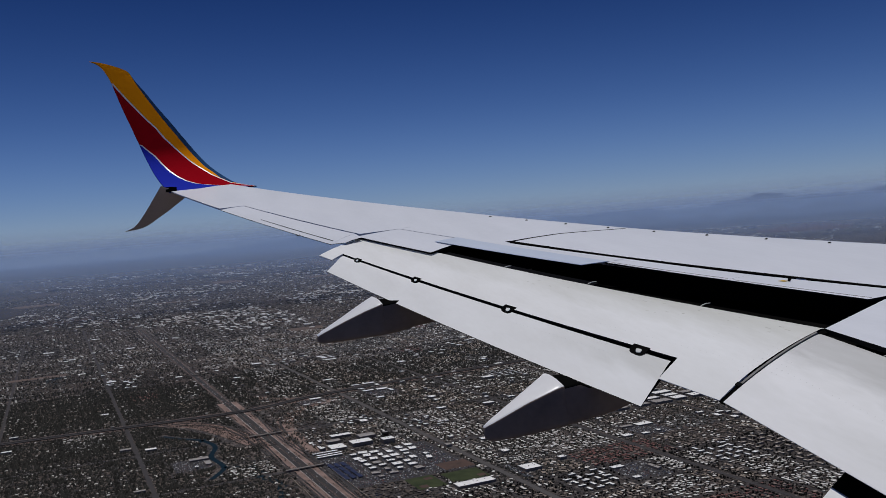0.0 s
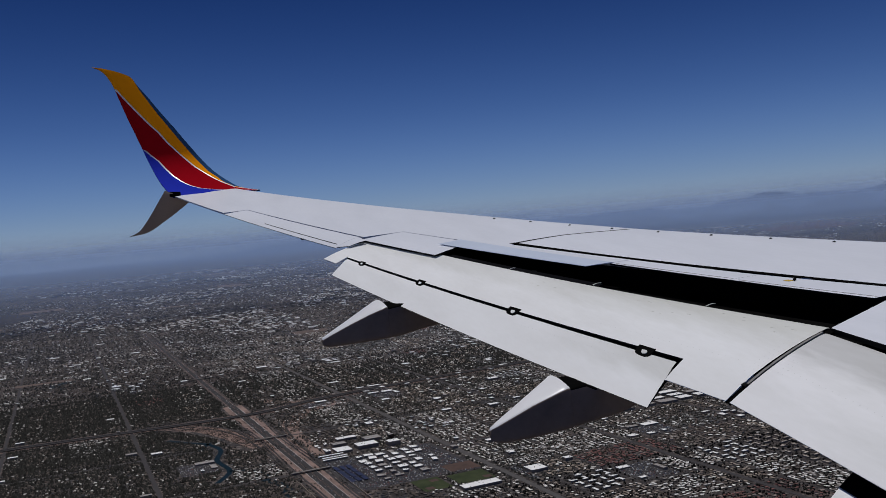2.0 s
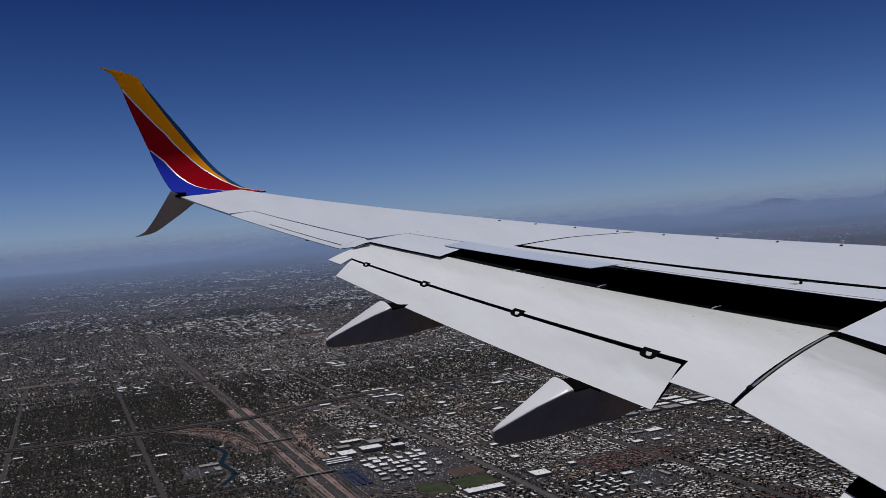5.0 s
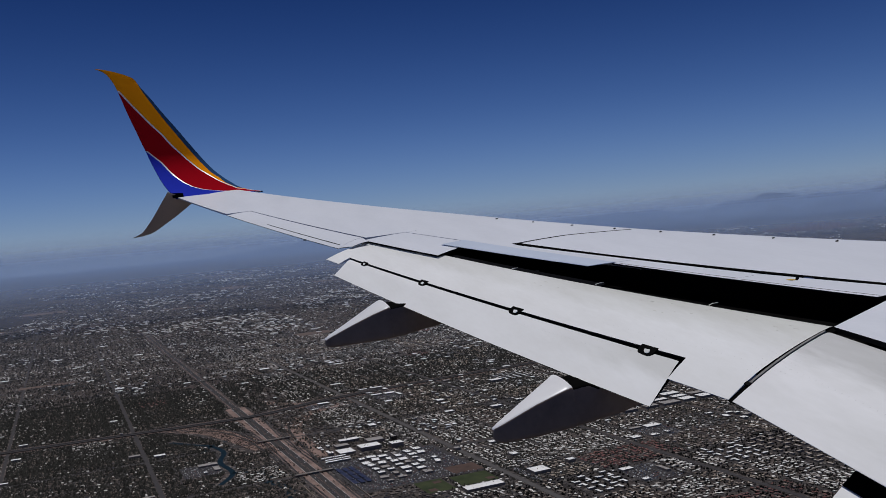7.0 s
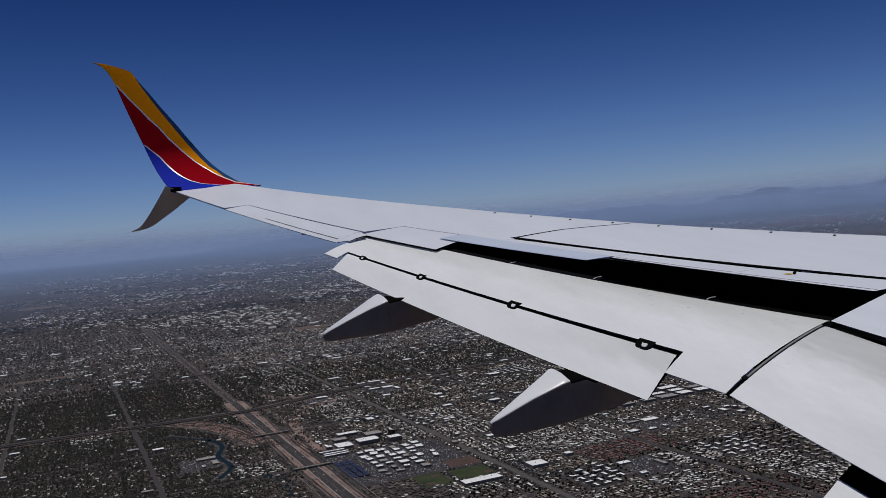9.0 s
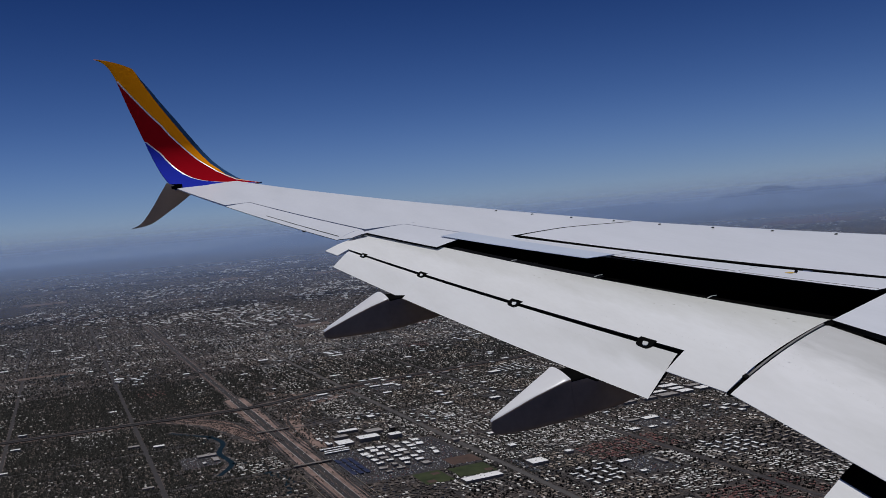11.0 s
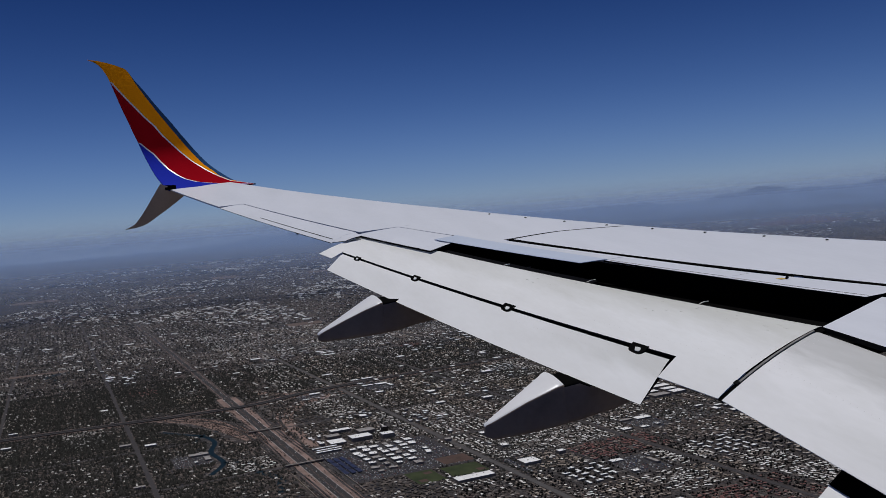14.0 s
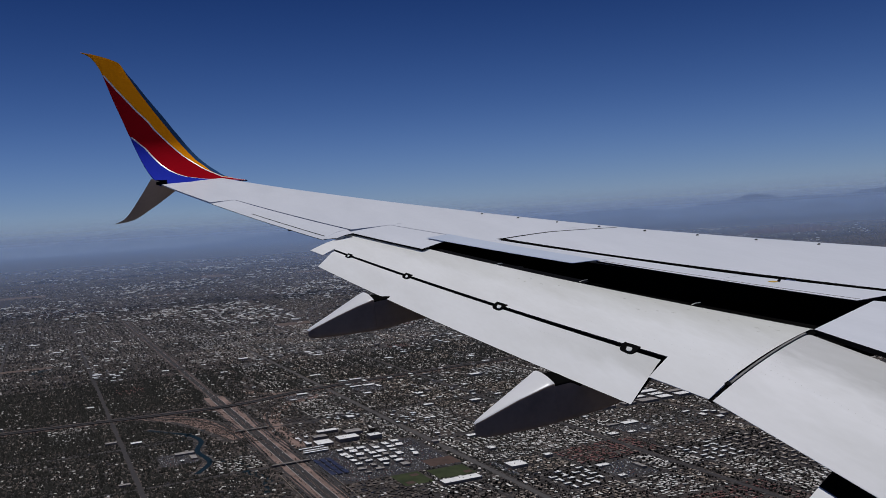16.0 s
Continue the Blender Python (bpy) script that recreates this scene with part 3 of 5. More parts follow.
for u, k in ((11.60, 0.70), (10.37, 0.82), (8.87, 0.95), (7.333, 1.0)):
    recess = plate("flap_bracket", [(u + a * k, main_te(u + a * k) + b * k) for a, b in HOOK], lambda a, b: aft_top(a, b) + 0.004, M_DARK, 0.02, aft_flap, "black bracket cut-out with a white stub")
    plate("bracket_stub", [(u + a * k, main_te(u + a * k) + b * k) for a, b in WINDOW], lambda a, b: aft_top(a, b) + 0.008, M_FLAPAFT, 0.01, recess)
panel("flap_nose", ((12.3, 5.24), (8.75, 4.27), (8.72, 4.35), (12.3, 5.37)), lambda u, v: flap_top(u, v) - 0.03 - 0.06 * max(0.0, nose_line(u) - v), M_NOSE, 0.03, 16, 3, "rolled nose of the flap, cove shade painted near black", parent=main_flap)

# inboard flap, its aft element, and the seal between the two flaps
inboard_flap = panel("inboard_flap", ((6.455, 3.865), (2.2, 3.80), (2.2, 4.514), (6.388, 4.755)), flap_top, M_FLAPIN, 0.05, 14, 14, "white inboard flap with faint rivet rows", nose=0.04, taper=0.06)
panel("inboard_aft_flap", ((5.585, 4.655), (2.2, 4.38), (2.2, 4.85), (5.51, 5.08)), lambda u, v: flap_top(u, 4.72) - 0.15 - 0.42 * (v - 4.72), M_FLAP, 0.016, 8, 4, taper=0.5)
# black sheet over the aft flap's front, added as slot shade
panel("inboard_slot_shade", ((5.60, 4.50), (2.2, 4.25), (2.2, 4.51), (5.575, 4.70)), lambda u, v: flap_top(u, 4.72) - 0.143 - 0.42 * (v - 4.72), M_DARK, 0.02, 6, 1)
panel("flap_seal", ((6.484, 3.90), (6.468, 3.90), (6.409, 4.60), (6.427, 4.60)), lambda u, v: flap_top(u, v) + 0.002, M_SEAL, 0.02, 3, 8, "grey seal strip between the flaps")
panel("flap_seal_gap", ((6.51, 3.82), (6.445, 3.82), (6.38, 4.755), (6.435, 4.755)), lambda u, v: flap_top(u, v) - 0.012, M_DARK, 0.02, 2, 8)
panel("seal_stop", ((6.436, 4.59), (6.40, 4.59), (6.40, 4.618), (6.436, 4.618)), lambda u, v: flap_top(u, v) + 0.012, M_RUBBER_SHADE, 0.03, 1, 1)


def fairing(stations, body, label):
    """A canoe fairing: stations of (v, top, bottom, inner u, outer u, fall) from its aft tip forward; fall is how far
    the crowned cap drops towards its inner edge. The tail is white on top; the shade of its flanks and of the forward
    body is painted in dark grey and black."""
    host = None
    for name, rows, words in (("flap_track_fairing", stations, label), ("fairing_body", body, "forward body of the fairing, its shade painted grey and black")):
        V, F, S = [], [], []
        n = 20
        for v, t, b, ui, uo, fall in rows:
            hw = (uo - ui) / 2
            r = min(0.02, (t - b) * 0.3, hw * 0.35)
            low = min(r * 2.2, (t - b) * 0.4, hw * 0.6)
            ring = []
            for k in range(4):
                a = radians(30 * k)
                ring.append((uo - r + r * math.cos(a), t - r + r * math.sin(a)))
            for k in range(1, 6):
                x = k / 6
                ring.append((uo - r + (ui - uo + 2 * r) * x, t - fall * x * x))
            for k in range(1, 4):
                a = radians(90 + 30 * k)
                ring.append((ui + r + r * math.cos(a), t - fall - r + r * math.sin(a)))
            for cx, a0 in ((ui + low, 180), (uo - low, 270)):
                for k in range(4):
                    a = radians(a0 + 30 * k)
                    ring.append((cx + low * math.cos(a), b + low + low * math.sin(a)))
            V += [P(u, v, h) for u, h in ring]
        for i in range(len(rows) - 1):
            for k in range(n):
                a, b = i * n + k, i * n + (k + 1) % n
                F.append((a, b, b + n, a + n))
                # body tops are black: the shade under the flap as colour
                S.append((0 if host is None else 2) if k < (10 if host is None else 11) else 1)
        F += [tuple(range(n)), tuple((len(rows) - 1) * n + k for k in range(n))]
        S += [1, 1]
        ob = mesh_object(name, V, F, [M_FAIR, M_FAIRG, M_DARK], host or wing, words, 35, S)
        host = host or ob


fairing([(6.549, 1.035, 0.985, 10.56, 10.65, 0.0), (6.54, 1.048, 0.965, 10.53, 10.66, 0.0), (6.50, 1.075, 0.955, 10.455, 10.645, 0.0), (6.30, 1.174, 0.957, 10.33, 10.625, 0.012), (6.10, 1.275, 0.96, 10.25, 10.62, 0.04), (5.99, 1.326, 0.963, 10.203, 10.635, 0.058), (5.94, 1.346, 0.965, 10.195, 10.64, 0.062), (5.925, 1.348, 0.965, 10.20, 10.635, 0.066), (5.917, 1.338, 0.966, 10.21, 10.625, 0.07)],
        [(5.924, 1.32, 0.966, 10.203, 10.60, 0.05), (5.80, 1.31, 0.97, 10.195, 10.60, 0.03), (5.6, 1.31, 1.0, 10.20, 10.62, 0.0), (5.3, 1.36, 1.02, 10.21, 10.61, 0.0), (4.5, 1.44, 1.07, 10.235, 10.585, 0.0), (3.9, 1.4, 1.2, 10.30, 10.52, 0.0), (3.6, 1.4, 1.32, 10.375, 10.445, 0.0)], "white canoe fairing, flank shade painted dark grey")
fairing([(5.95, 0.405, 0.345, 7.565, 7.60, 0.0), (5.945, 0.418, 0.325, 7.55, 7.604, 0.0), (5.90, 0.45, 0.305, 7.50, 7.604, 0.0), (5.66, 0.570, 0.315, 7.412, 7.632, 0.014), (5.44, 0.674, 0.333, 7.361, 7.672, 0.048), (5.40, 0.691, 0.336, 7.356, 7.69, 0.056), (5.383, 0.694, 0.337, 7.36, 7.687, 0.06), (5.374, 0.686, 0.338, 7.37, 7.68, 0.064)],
        [(5.382, 0.672, 0.338, 7.362, 7.68, 0.045), (5.26, 0.665, 0.348, 7.352, 7.69, 0.03), (5.19, 0.597, 0.355, 7.352, 7.708, 0.0), (5.01, 0.632, 0.37, 7.35, 7.71, 0.0), (4.86, 0.65, 0.40, 7.35, 7.71, 0.0), (4.80, 0.68, 0.60, 7.386, 7.674, 0.0), (4.76, 0.69, 0.67, 7.476, 7.584, 0.0)], "white canoe fairing with a bright glint, flank shade painted dark")


# winglet: leading and trailing outlines (v, h) up its height
def smooth_curve(pts, t):
    """Catmull-Rom through pts at t in 0..1."""
    n = len(pts) - 1
    i = min(n - 1, int(t * n))
    f = t * n - i
    p = [Vector(pts[max(0, min(n, i + k))]) for k in (-1, 0, 1, 2)]
    return 0.5 * ((2 * p[1]) + (p[2] - p[0]) * f + (2 * p[0] - 5 * p[1] + 4 * p[2] - p[3]) * f * f + (3 * p[1] - p[0] - 3 * p[2] + p[3]) * f ** 3)


def cant(h):
    t = min(1, max(-0.3, (h - 3.44) / 0.9))
    return 17.72 + 0.62 * (1 - (1 - t) ** 2) + 0.22 * (h - 3.44)


WL_LE = [(6.11, 3.368), (6.429, 3.479), (6.609, 3.644), (6.748, 3.799), (6.869, 3.96), (6.989, 4.151), (7.119, 4.368), (7.234, 4.557), (7.364, 4.781), (7.505, 5.007), (7.628, 5.209), (7.75, 5.422), (7.9, 5.66), (8.005, 5.85), (8.087, 5.913), (8.209, 5.974), (8.352, 6.031), (8.495, 6.077), (8.658, 6.113)]
WL_TE = [(7.6, 3.43), (7.703, 3.615), (7.763, 3.744), (7.806, 3.857), (7.855, 4.004), (7.903, 4.158), (7.951, 4.319), (7.99, 4.464), (8.039, 4.622), (8.099, 4.836), (8.155, 5.017), (8.209, 5.21), (8.268, 5.437), (8.321, 5.642), (8.356, 5.757), (8.395, 5.844), (8.46, 5.962), (8.548, 6.048), (8.659, 6.105)]
# stripe edges as lines (v, h) from the root: navy to orange, orange to red, red to blue
EDGES = [
    [(6.11, 3.372), (6.522, 3.506), (6.693, 3.631), (6.774, 3.747), (6.907, 3.888), (7.038, 4.094), (7.183, 4.326), (7.323, 4.561), (7.461, 4.797), (7.596, 5.032), (7.74, 5.301), (7.89, 5.594), (7.997, 5.856)],
    [(6.13, 3.37), (6.527, 3.487), (6.699, 3.607), (6.828, 3.705), (6.955, 3.827), (7.127, 3.993), (7.297, 4.199), (7.45, 4.394), (7.553, 4.525), (7.675, 4.726), (7.821, 4.906), (7.972, 5.12), (8.123, 5.335), (8.239, 5.512), (8.347, 5.678), (8.4, 5.8)],
    [(6.15, 3.365), (6.829, 3.475), (7.111, 3.542), (7.291, 3.629), (7.421, 3.733), (7.548, 3.87), (7.654, 4.024), (7.759, 4.197), (7.880, 4.325), (8.0, 4.460), (8.05, 4.52)],
]


def crossing(a, b, line):
    """Share along a-b at which the line crosses it, or None."""
    d = b - a
    side = [d.x * (h - a.y) - d.y * (v - a.x) for v, h in line]
    for k in range(len(line) - 1):
        if side[k] * side[k + 1] <= 0 and side[k] != side[k + 1]:
            f = side[k] / (side[k] - side[k + 1])
            q = Vector(line[k]).lerp(Vector(line[k + 1]), f)
            return (q - a).dot(d) / d.dot(d)
    return None


def build_winglet():
    rows, cols = 110, 0
    V, F, S = [], [], []
    for i in range(rows + 1):
        t = i / rows
        a, b = smooth_curve(WL_LE, t), smooth_curve(WL_TE, t)
        e = [crossing(a, b, line) for line in EDGES]
        # a stripe edge that has run out ends at the leading edge (navy) or at the trailing edge
        line = [0.0 if c is None or c >= 1 else 0.030 / max(0.3, (b - a).length) for c in e]
        e = [(0.0 if k == 0 else 1.0) if c is None and t > 0.3 else (0.02 if c is None else min(1.0, max(0.0, c))) for k, c in enumerate(e)]
        e[1], e[2] = max(e[0], e[1]), max(e[0], e[1], e[2])
        g, g2 = line[1], line[2]
        cuts = [0.0, e[0] * 0.5, e[0], (e[0] + max(e[0], e[1] - g)) / 2, max(e[0], e[1] - g), e[1], e[1] + (e[2] - e[1]) * 0.33, e[1] + (e[2] - e[1]) * 0.66, max(e[1], e[2] - g2), e[2], e[2] + (1 - e[2]) * 0.5, 1.0]
        cols = len(cuts)
        for side in (0, 1):
            for c in cuts:
                q = a + (b - a) * c
                th = 0.055 * math.sin(math.pi * min(1, c ** 0.6)) * (1 - 0.75 * t) + 0.003
                V.append(P(cant(q.y) - th * 0.2 + side * th, q.x, q.y + (0 if not side else -0.02 * (1 - t))))
    paints = [0, 0, 1, 1, 4, 2, 2, 2, 4, 3, 3]
    w = cols * 2
    for i in range(rows):
        for side in (0, 1):
            for k in range(cols - 1):
                a = i * w + side * cols + k
                F.append((a, a + 1, a + 1 + w, a + w))
                S.append(paints[k])
        for k in (0, cols - 1):
            a = i * w + k
            F.append((a, a + cols, a + cols + w, a + w))
            S.append((0 if i < rows * 0.71 else 1) if k == 0 else (3 if i < rows * 0.4 else 2 if i < rows * 0.65 else 1))
    me = bpy.data.meshes.new("winglet")
    me.from_pydata(V, [], F)
    for m in (M_NAVY, M_ORANGE, M_RED, M_BLUE, M_LINE):
        me.materials.append(m)
    me.polygons.foreach_set("material_index", S)
    me.polygons.foreach_set("use_smooth", [True] * len(F))
    bm = bmesh.new()
    bm.from_mesh(me)
    bmesh.ops.dissolve_degenerate(bm, dist=1e-5, edges=bm.edges)
    bmesh.ops.recalc_face_normals(bm, faces=bm.faces)
    bm.to_mesh(me)
    bm.free()
    me.set_sharp_from_angle(angle=radians(40))
    ob = new("winglet", me)
    ob.parent = wing
    ob["label"] = "winglet striped navy, orange, red and blue with silver lines"


build_winglet()

# lower strake of the split winglet
ST_F = [(7.30, 3.345), (7.591, 3.163), (7.814, 3.038), (8.037, 2.92), (8.215, 2.878), (8.42, 2.863)]
ST_A = [(7.726, 3.549), (7.871, 3.362), (8.037, 3.15), (8.19, 2.98), (8.285, 2.912), (8.422, 2.866)]


def build_strake():
    V, F = [], []
    n, k = 24, 6
    for i in range(n + 1):
        t = i / n
        a, b = smooth_curve(ST_F, t), smooth_curve(ST_A, t)
        for side in (0, 1):
            for j in range(k + 1):
                q = a + (b - a) * (j / k)
                th = 0.05 * math.sin(math.pi * j / k) * (1 - 0.7 * t) + 0.002
                V.append(P(17.75 - 0.75 * (q.y - 3.42) + side * th, q.x, q.y))
    w = 2 * (k + 1)
    for i in range(n):
        for side in (0, 1):
            for j in range(k):
                a = i * w + side * (k + 1) + j
                F.append((a, a + 1, a + 1 + w, a + w))
        for j in (0, k):
            a = i * w + j
            F.append((a, a + k + 1, a + k + 1 + w, a + w))
    return mesh_object("winglet_strake", V, F, M_STRAKE, wing, "grey lower strake of the split winglet", smooth=40)


build_strake()
panel("tip_light_box", ((17.90, 7.47), (17.70, 7.47), (17.70, 7.655), (17.86, 7.665)), lambda u, v: 3.508 + 0.10 * (v - 7.5), M_DARK, 0.085, 3, 3, "black light box at the wing tip", taper=1.0)


# small fittings
def blob(name, u, v, size, mat, label="", lift=0.0):
    bm = bmesh.new()
    bmesh.ops.create_icosphere(bm, subdivisions=1, radius=1.0)
    bm.transform(Matrix.Translation(P(u, v, skin(u, v) + lift)) @ Matrix.Diagonal((*size, 1)))
    me = bpy.data.meshes.new(name)
    bm.to_mesh(me)
    bm.free()
    me.materials.append(mat)
    ob = new(name, me)
    ob.parent = wing
    if label:
        ob["label"] = label


for u in (12.23, 11.70, 11.17, 10.64, 10.11, 9.55, 8.98, 8.43):
    blob("leading_edge_stud", u, vf(u, 0.118), (0.012, 0.02, 0.009), M_RUBBER_SHADE, lift=0.004)
blob("tab_actuator_fairing", 13.3, 6.165, (0.09, 0.035, 0.013), M_RUBBER_SHADE, lift=-0.088)
panel("escape_hook_plate", ((7.58, vf(7.58, 0.605)), (7.535, vf(7.535, 0.605)), (7.535, vf(7.535, 0.618)), (7.585, vf(7.585, 0.618))), up(0.004), M_YELLOW, 0.006, 1, 1, "small yellow plate with a hook")
blob("escape_hook", 7.525, vf(7.525, 0.606), (0.008, 0.02, 0.015), M_RUBBER_SHADE, lift=0.014)
for u, v in ((11.03, 5.10), (9.82, 4.735), (8.705, 4.395), (7.495, 4.08)):
    side = [(u - 0.010, v + 0.012), (u + 0.002, v - 0.018), (u + 0.006, v - 0.042), (u - 0.006, v - 0.074)]
    plate("flap_track_nose", side + [(a - 0.007, b - 0.003) for a, b in reversed(side)], lambda a, b: flap_top(a, b) + 0.003, M_FLAP, 0.004, main_flap)


def rivets(name, rows, height, parent):
    """Rows of flush fastener heads as tiny dark discs: each row (u0, v0, u1, v1, count)."""
    V, F = [], []
    for u0, v0, u1, v1, n in rows:
        for k in range(n):
            t = k / (n - 1)
            u, v = u0 + (u1 - u0) * t, v0 + (v1 - v0) * t
            o = len(V)
            for a in range(6):
                c, d = u + 0.0026 * math.cos(a * math.pi / 3), v + 0.004 * math.sin(a * math.pi / 3)
                V.append(P(c, d, height(c, d) + 0.0008))
            F.append(tuple(range(o, o + 6)))
    tagged(mesh_object(name, V, F, M_RIVET, parent), kind="stuff")


def scuffs(n, u0, u1, w0, w1, parent, seed):
    """Small smears of grease, each drawn out along the span."""
    r = random.Random(seed)
    for _ in range(n):
        u, w = r.uniform(u0, u1), r.uniform(w0, w1)
        ln, hw = r.uniform(0.006, 0.022), r.uniform(0.002, 0.005)
        ring = [(u + a, w + 0.25 * (u + a) + b) for a, b in ((-ln, -hw * 0.3), (0, -hw), (ln, -hw * 0.4), (ln, hw * 0.4), (0, hw), (-ln, hw * 0.3))]
        plate("grease_mark", ring, lambda a, b: flap_top(a, b) + 0.001, M_SCUFF, 0.002, parent)


scuffs(26, 6.6, 9.4, 2.26, 2.48, main_flap, 4)
rivets("rivet_row", [(6.30, 4.35, 4.6, 4.33, 34), (6.34, 4.40, 6.39, 3.98, 10), (6.30, 4.40, 6.35, 3.98, 10)], flap_top, inboard_flap)
rivets("rivet_row", [(6.53, 3.98, 6.49, 4.55, 14), (6.57, 3.98, 6.53, 4.55, 14), (6.66, 4.45, 8.0, 4.78, 26), (7.02, 4.05, 6.98, 4.45, 9), (6.6, 4.0, 8.4, 4.45, 30), (6.6, 4.08, 7.6, 4.33, 18)], flap_top, main_flap)
rivets("rivet_row", [(7.06, 4.80, 8.6, 5.175, 34), (7.04, 4.86, 7.10, 4.74, 6), (7.0, 4.86, 7.06, 4.74, 6), (7.1, 4.755, 8.0, 4.97, 22)], aft_top, aft_flap)
rivets("rivet_row", [(9.3, vf(9.3, 0.63), 11.2, vf(11.2, 0.60), 8)], up(0.0145), wing)

# ---------- the land ----------
# City axes: p away along the freeway, q across it.
E1, E2 = Vector((-0.995, -0.0995, 0)), Vector((-0.0995, 0.995, 0))


def city(p, q, z=0.0):
    return E1 * p + E2 * q + Vector((0, 0, z))


M_GROUND = ground_material()
R_FAR = 4850


def build_ground():
    V, F = [], []
    rings = [0, 60, 130, 220, 350, 550, 900, 1500, 2500, 3800, R_FAR]
    n = 96
    for r in rings:
        for k in range(n):
            a = 2 * math.pi * k / n
            V.append((r * math.cos(a), r * math.sin(a), 0.0))
    for i in range(len(rings) - 1):
        for k in range(n):
            a, b = i * n + k, i * n + (k + 1) % n
            F.append((a, b, b + n, a + n))
    ob = mesh_object("ground", V, F, M_GROUND)
    tagged(ob, "dark desert city ground reaching the hazy horizon", "ground", kind="structure")


build_ground()


def strip(name, pts, width, z, mat, label, category="road", parent=None):
    """A flat band along city points (p, q)."""
    V, F = [], []
    P3 = [city(p, q) for p, q in pts]
    for i, c in enumerate(P3):
        d = (P3[min(i + 1, len(P3) - 1)] - P3[max(i - 1, 0)]).normalized()
        s = Vector((-d.y, d.x, 0)) * width / 2
        V += [c + s + Vector((0, 0, z)), c - s + Vector((0, 0, z)), c + s * 1.0 + Vector((0, 0, -0.05)), c - s + Vector((0, 0, -0.05))]
    for i in range(len(P3) - 1):
        a = 4 * i
        F += [(a, a + 1, a + 5, a + 4), (a, a + 4, a + 6, a + 2), (a + 1, a + 3, a + 7, a + 5)]
    ob = mesh_object(name, V, F, mat, parent)
    return tagged(ob, label, category, kind="structure") if not parent else ob


def bend(pts, n=8):
    P2 = [Vector((a, b)) for a, b in pts]
    k = (len(pts) - 1) * n
    return [tuple(smooth_curve([(v.x, v.y) for v in P2], i / k)) for i in range(k + 1)]


FWY = 55.8
strip("freeway_verge", [(-300, FWY), (190, FWY), (300, FWY), (335, FWY)], 7.0, 0.02, M_SAND, "bare brown verges along the freeway", "verge")
strip("freeway_verge", [(335, FWY), (700, FWY), (1100, FWY)], 2.5, 0.02, M_SAND, "pale brown shoulders along the freeway", "verge")
for dq in (-0.85, 0.85):
    strip("freeway", [(-300, FWY + dq), (300, FWY + dq), (335, FWY + dq)], 1.3, 0.06, M_ASPHALT, "dark asphalt freeway carriageway")
    strip("freeway", [(335, FWY + dq * 0.65), (700, FWY + dq * 0.65), (1500, FWY + dq * 0.65)], 0.95, 0.06, M_ASPHALT, "dark asphalt freeway carriageway running on")
strip("freeway_median", [(-300, FWY), (1500, FWY)], 0.18, 0.10, M_STREET, "pale concrete median barrier", "barrier")
for dq in (-3.6, -2.7, 2.7, 3.6):
    strip("frontage_lane", bend([(-300, FWY + dq), (150, FWY + dq * 1.05), (225, FWY + dq * 1.25), (270, FWY + dq), (305, FWY + dq * 1.7)]), 0.5, 0.05, M_STREET, "narrow ramp lane beside the freeway")
for dq in (-5.4, 5.4):
    strip("sound_wall", [(-300, FWY + dq), (218, FWY + dq)], 0.12, 0.3, M_STUCCO, "low tan sound wall along the freeway", "wall")
# crossing freeway
CROSS = [(322, -140), (319, -21), (313, 54), (322, 85), (328, 127), (331, 170), (336, 260), (345, 420)]
strip("cross_freeway_verge", bend(CROSS), 7.5, 0.025, M_SAND, "bare soil beside the crossing highway", "verge")
for s in (-1.15, 1.15):
    strip("cross_freeway", bend([(p + s, q) for p, q in CROSS]), 1.6, 0.3, M_ASPHALT, "raised dark crossing highway")
for s in (-2.9, 2.9):
    strip("cross_frontage_road", bend([(p + s, q) for p, q in CROSS]), 0.6, 0.06, M_STREET, "narrow frontage road beside the crossing highway")
# interchange ramps
for s in (-1, 1):
    for d in (-1, 1):
        strip("interchange_ramp", bend([(315 + d * 42, FWY + s * 5), (315 + d * 22, FWY + s * 8), (315 + d * 9, FWY + s * 16), (315 + d * 4, FWY + s * 32)]), 0.8, 0.12, M_STREET, "curving interchange ramp")
strip("interchange_earth", bend([(262, 52), (282, 47), (300, 41), (312, 31)]), 7.5, 0.03, M_SAND, "bare pale earth by the interchange", "verge")
strip("interchange_earth", bend([(340, 66), (328, 72), (318, 84)]), 6, 0.03, M_SAND, "bare pale earth by the interchange", "verge")
for s in (-1, 1):
    strip("interchange_ramp", bend([(225, FWY + s * 4.6), (262, FWY + s * 5.6), (288, FWY + s * 9.0), (303, FWY + s * 17), (309, FWY + s * 30)]), 0.7, 0.11, M_ASPHALT, "long curving interchange ramp")
    strip("interchange_ramp", bend([(372, FWY + s * 2.4), (348, FWY + s * 4.6), (333, FWY + s * 9), (325, FWY + s * 19)]), 0.7, 0.11, M_ASPHALT, "short curving interchange ramp")
strip("interchange_earth", bend([(240, 62), (270, 63), (292, 68), (306, 80), (312, 95)]), 5.5, 0.028, M_SAND, "bare pink earth between curving ramps", "verge")
strip("interchange_earth", bend([(362, 51.5), (345, 48.5), (330, 42)]), 5.0, 0.028, M_SAND, "bare pink earth beside the ramps", "verge")
ARTERIALS_Q = (-58, -19.6, 18.8, 95, 133.5, 172, 210.5, 249)
ARTERIALS_P = (120, 224, 270, 415, 510, 605, 700, 795, 890)
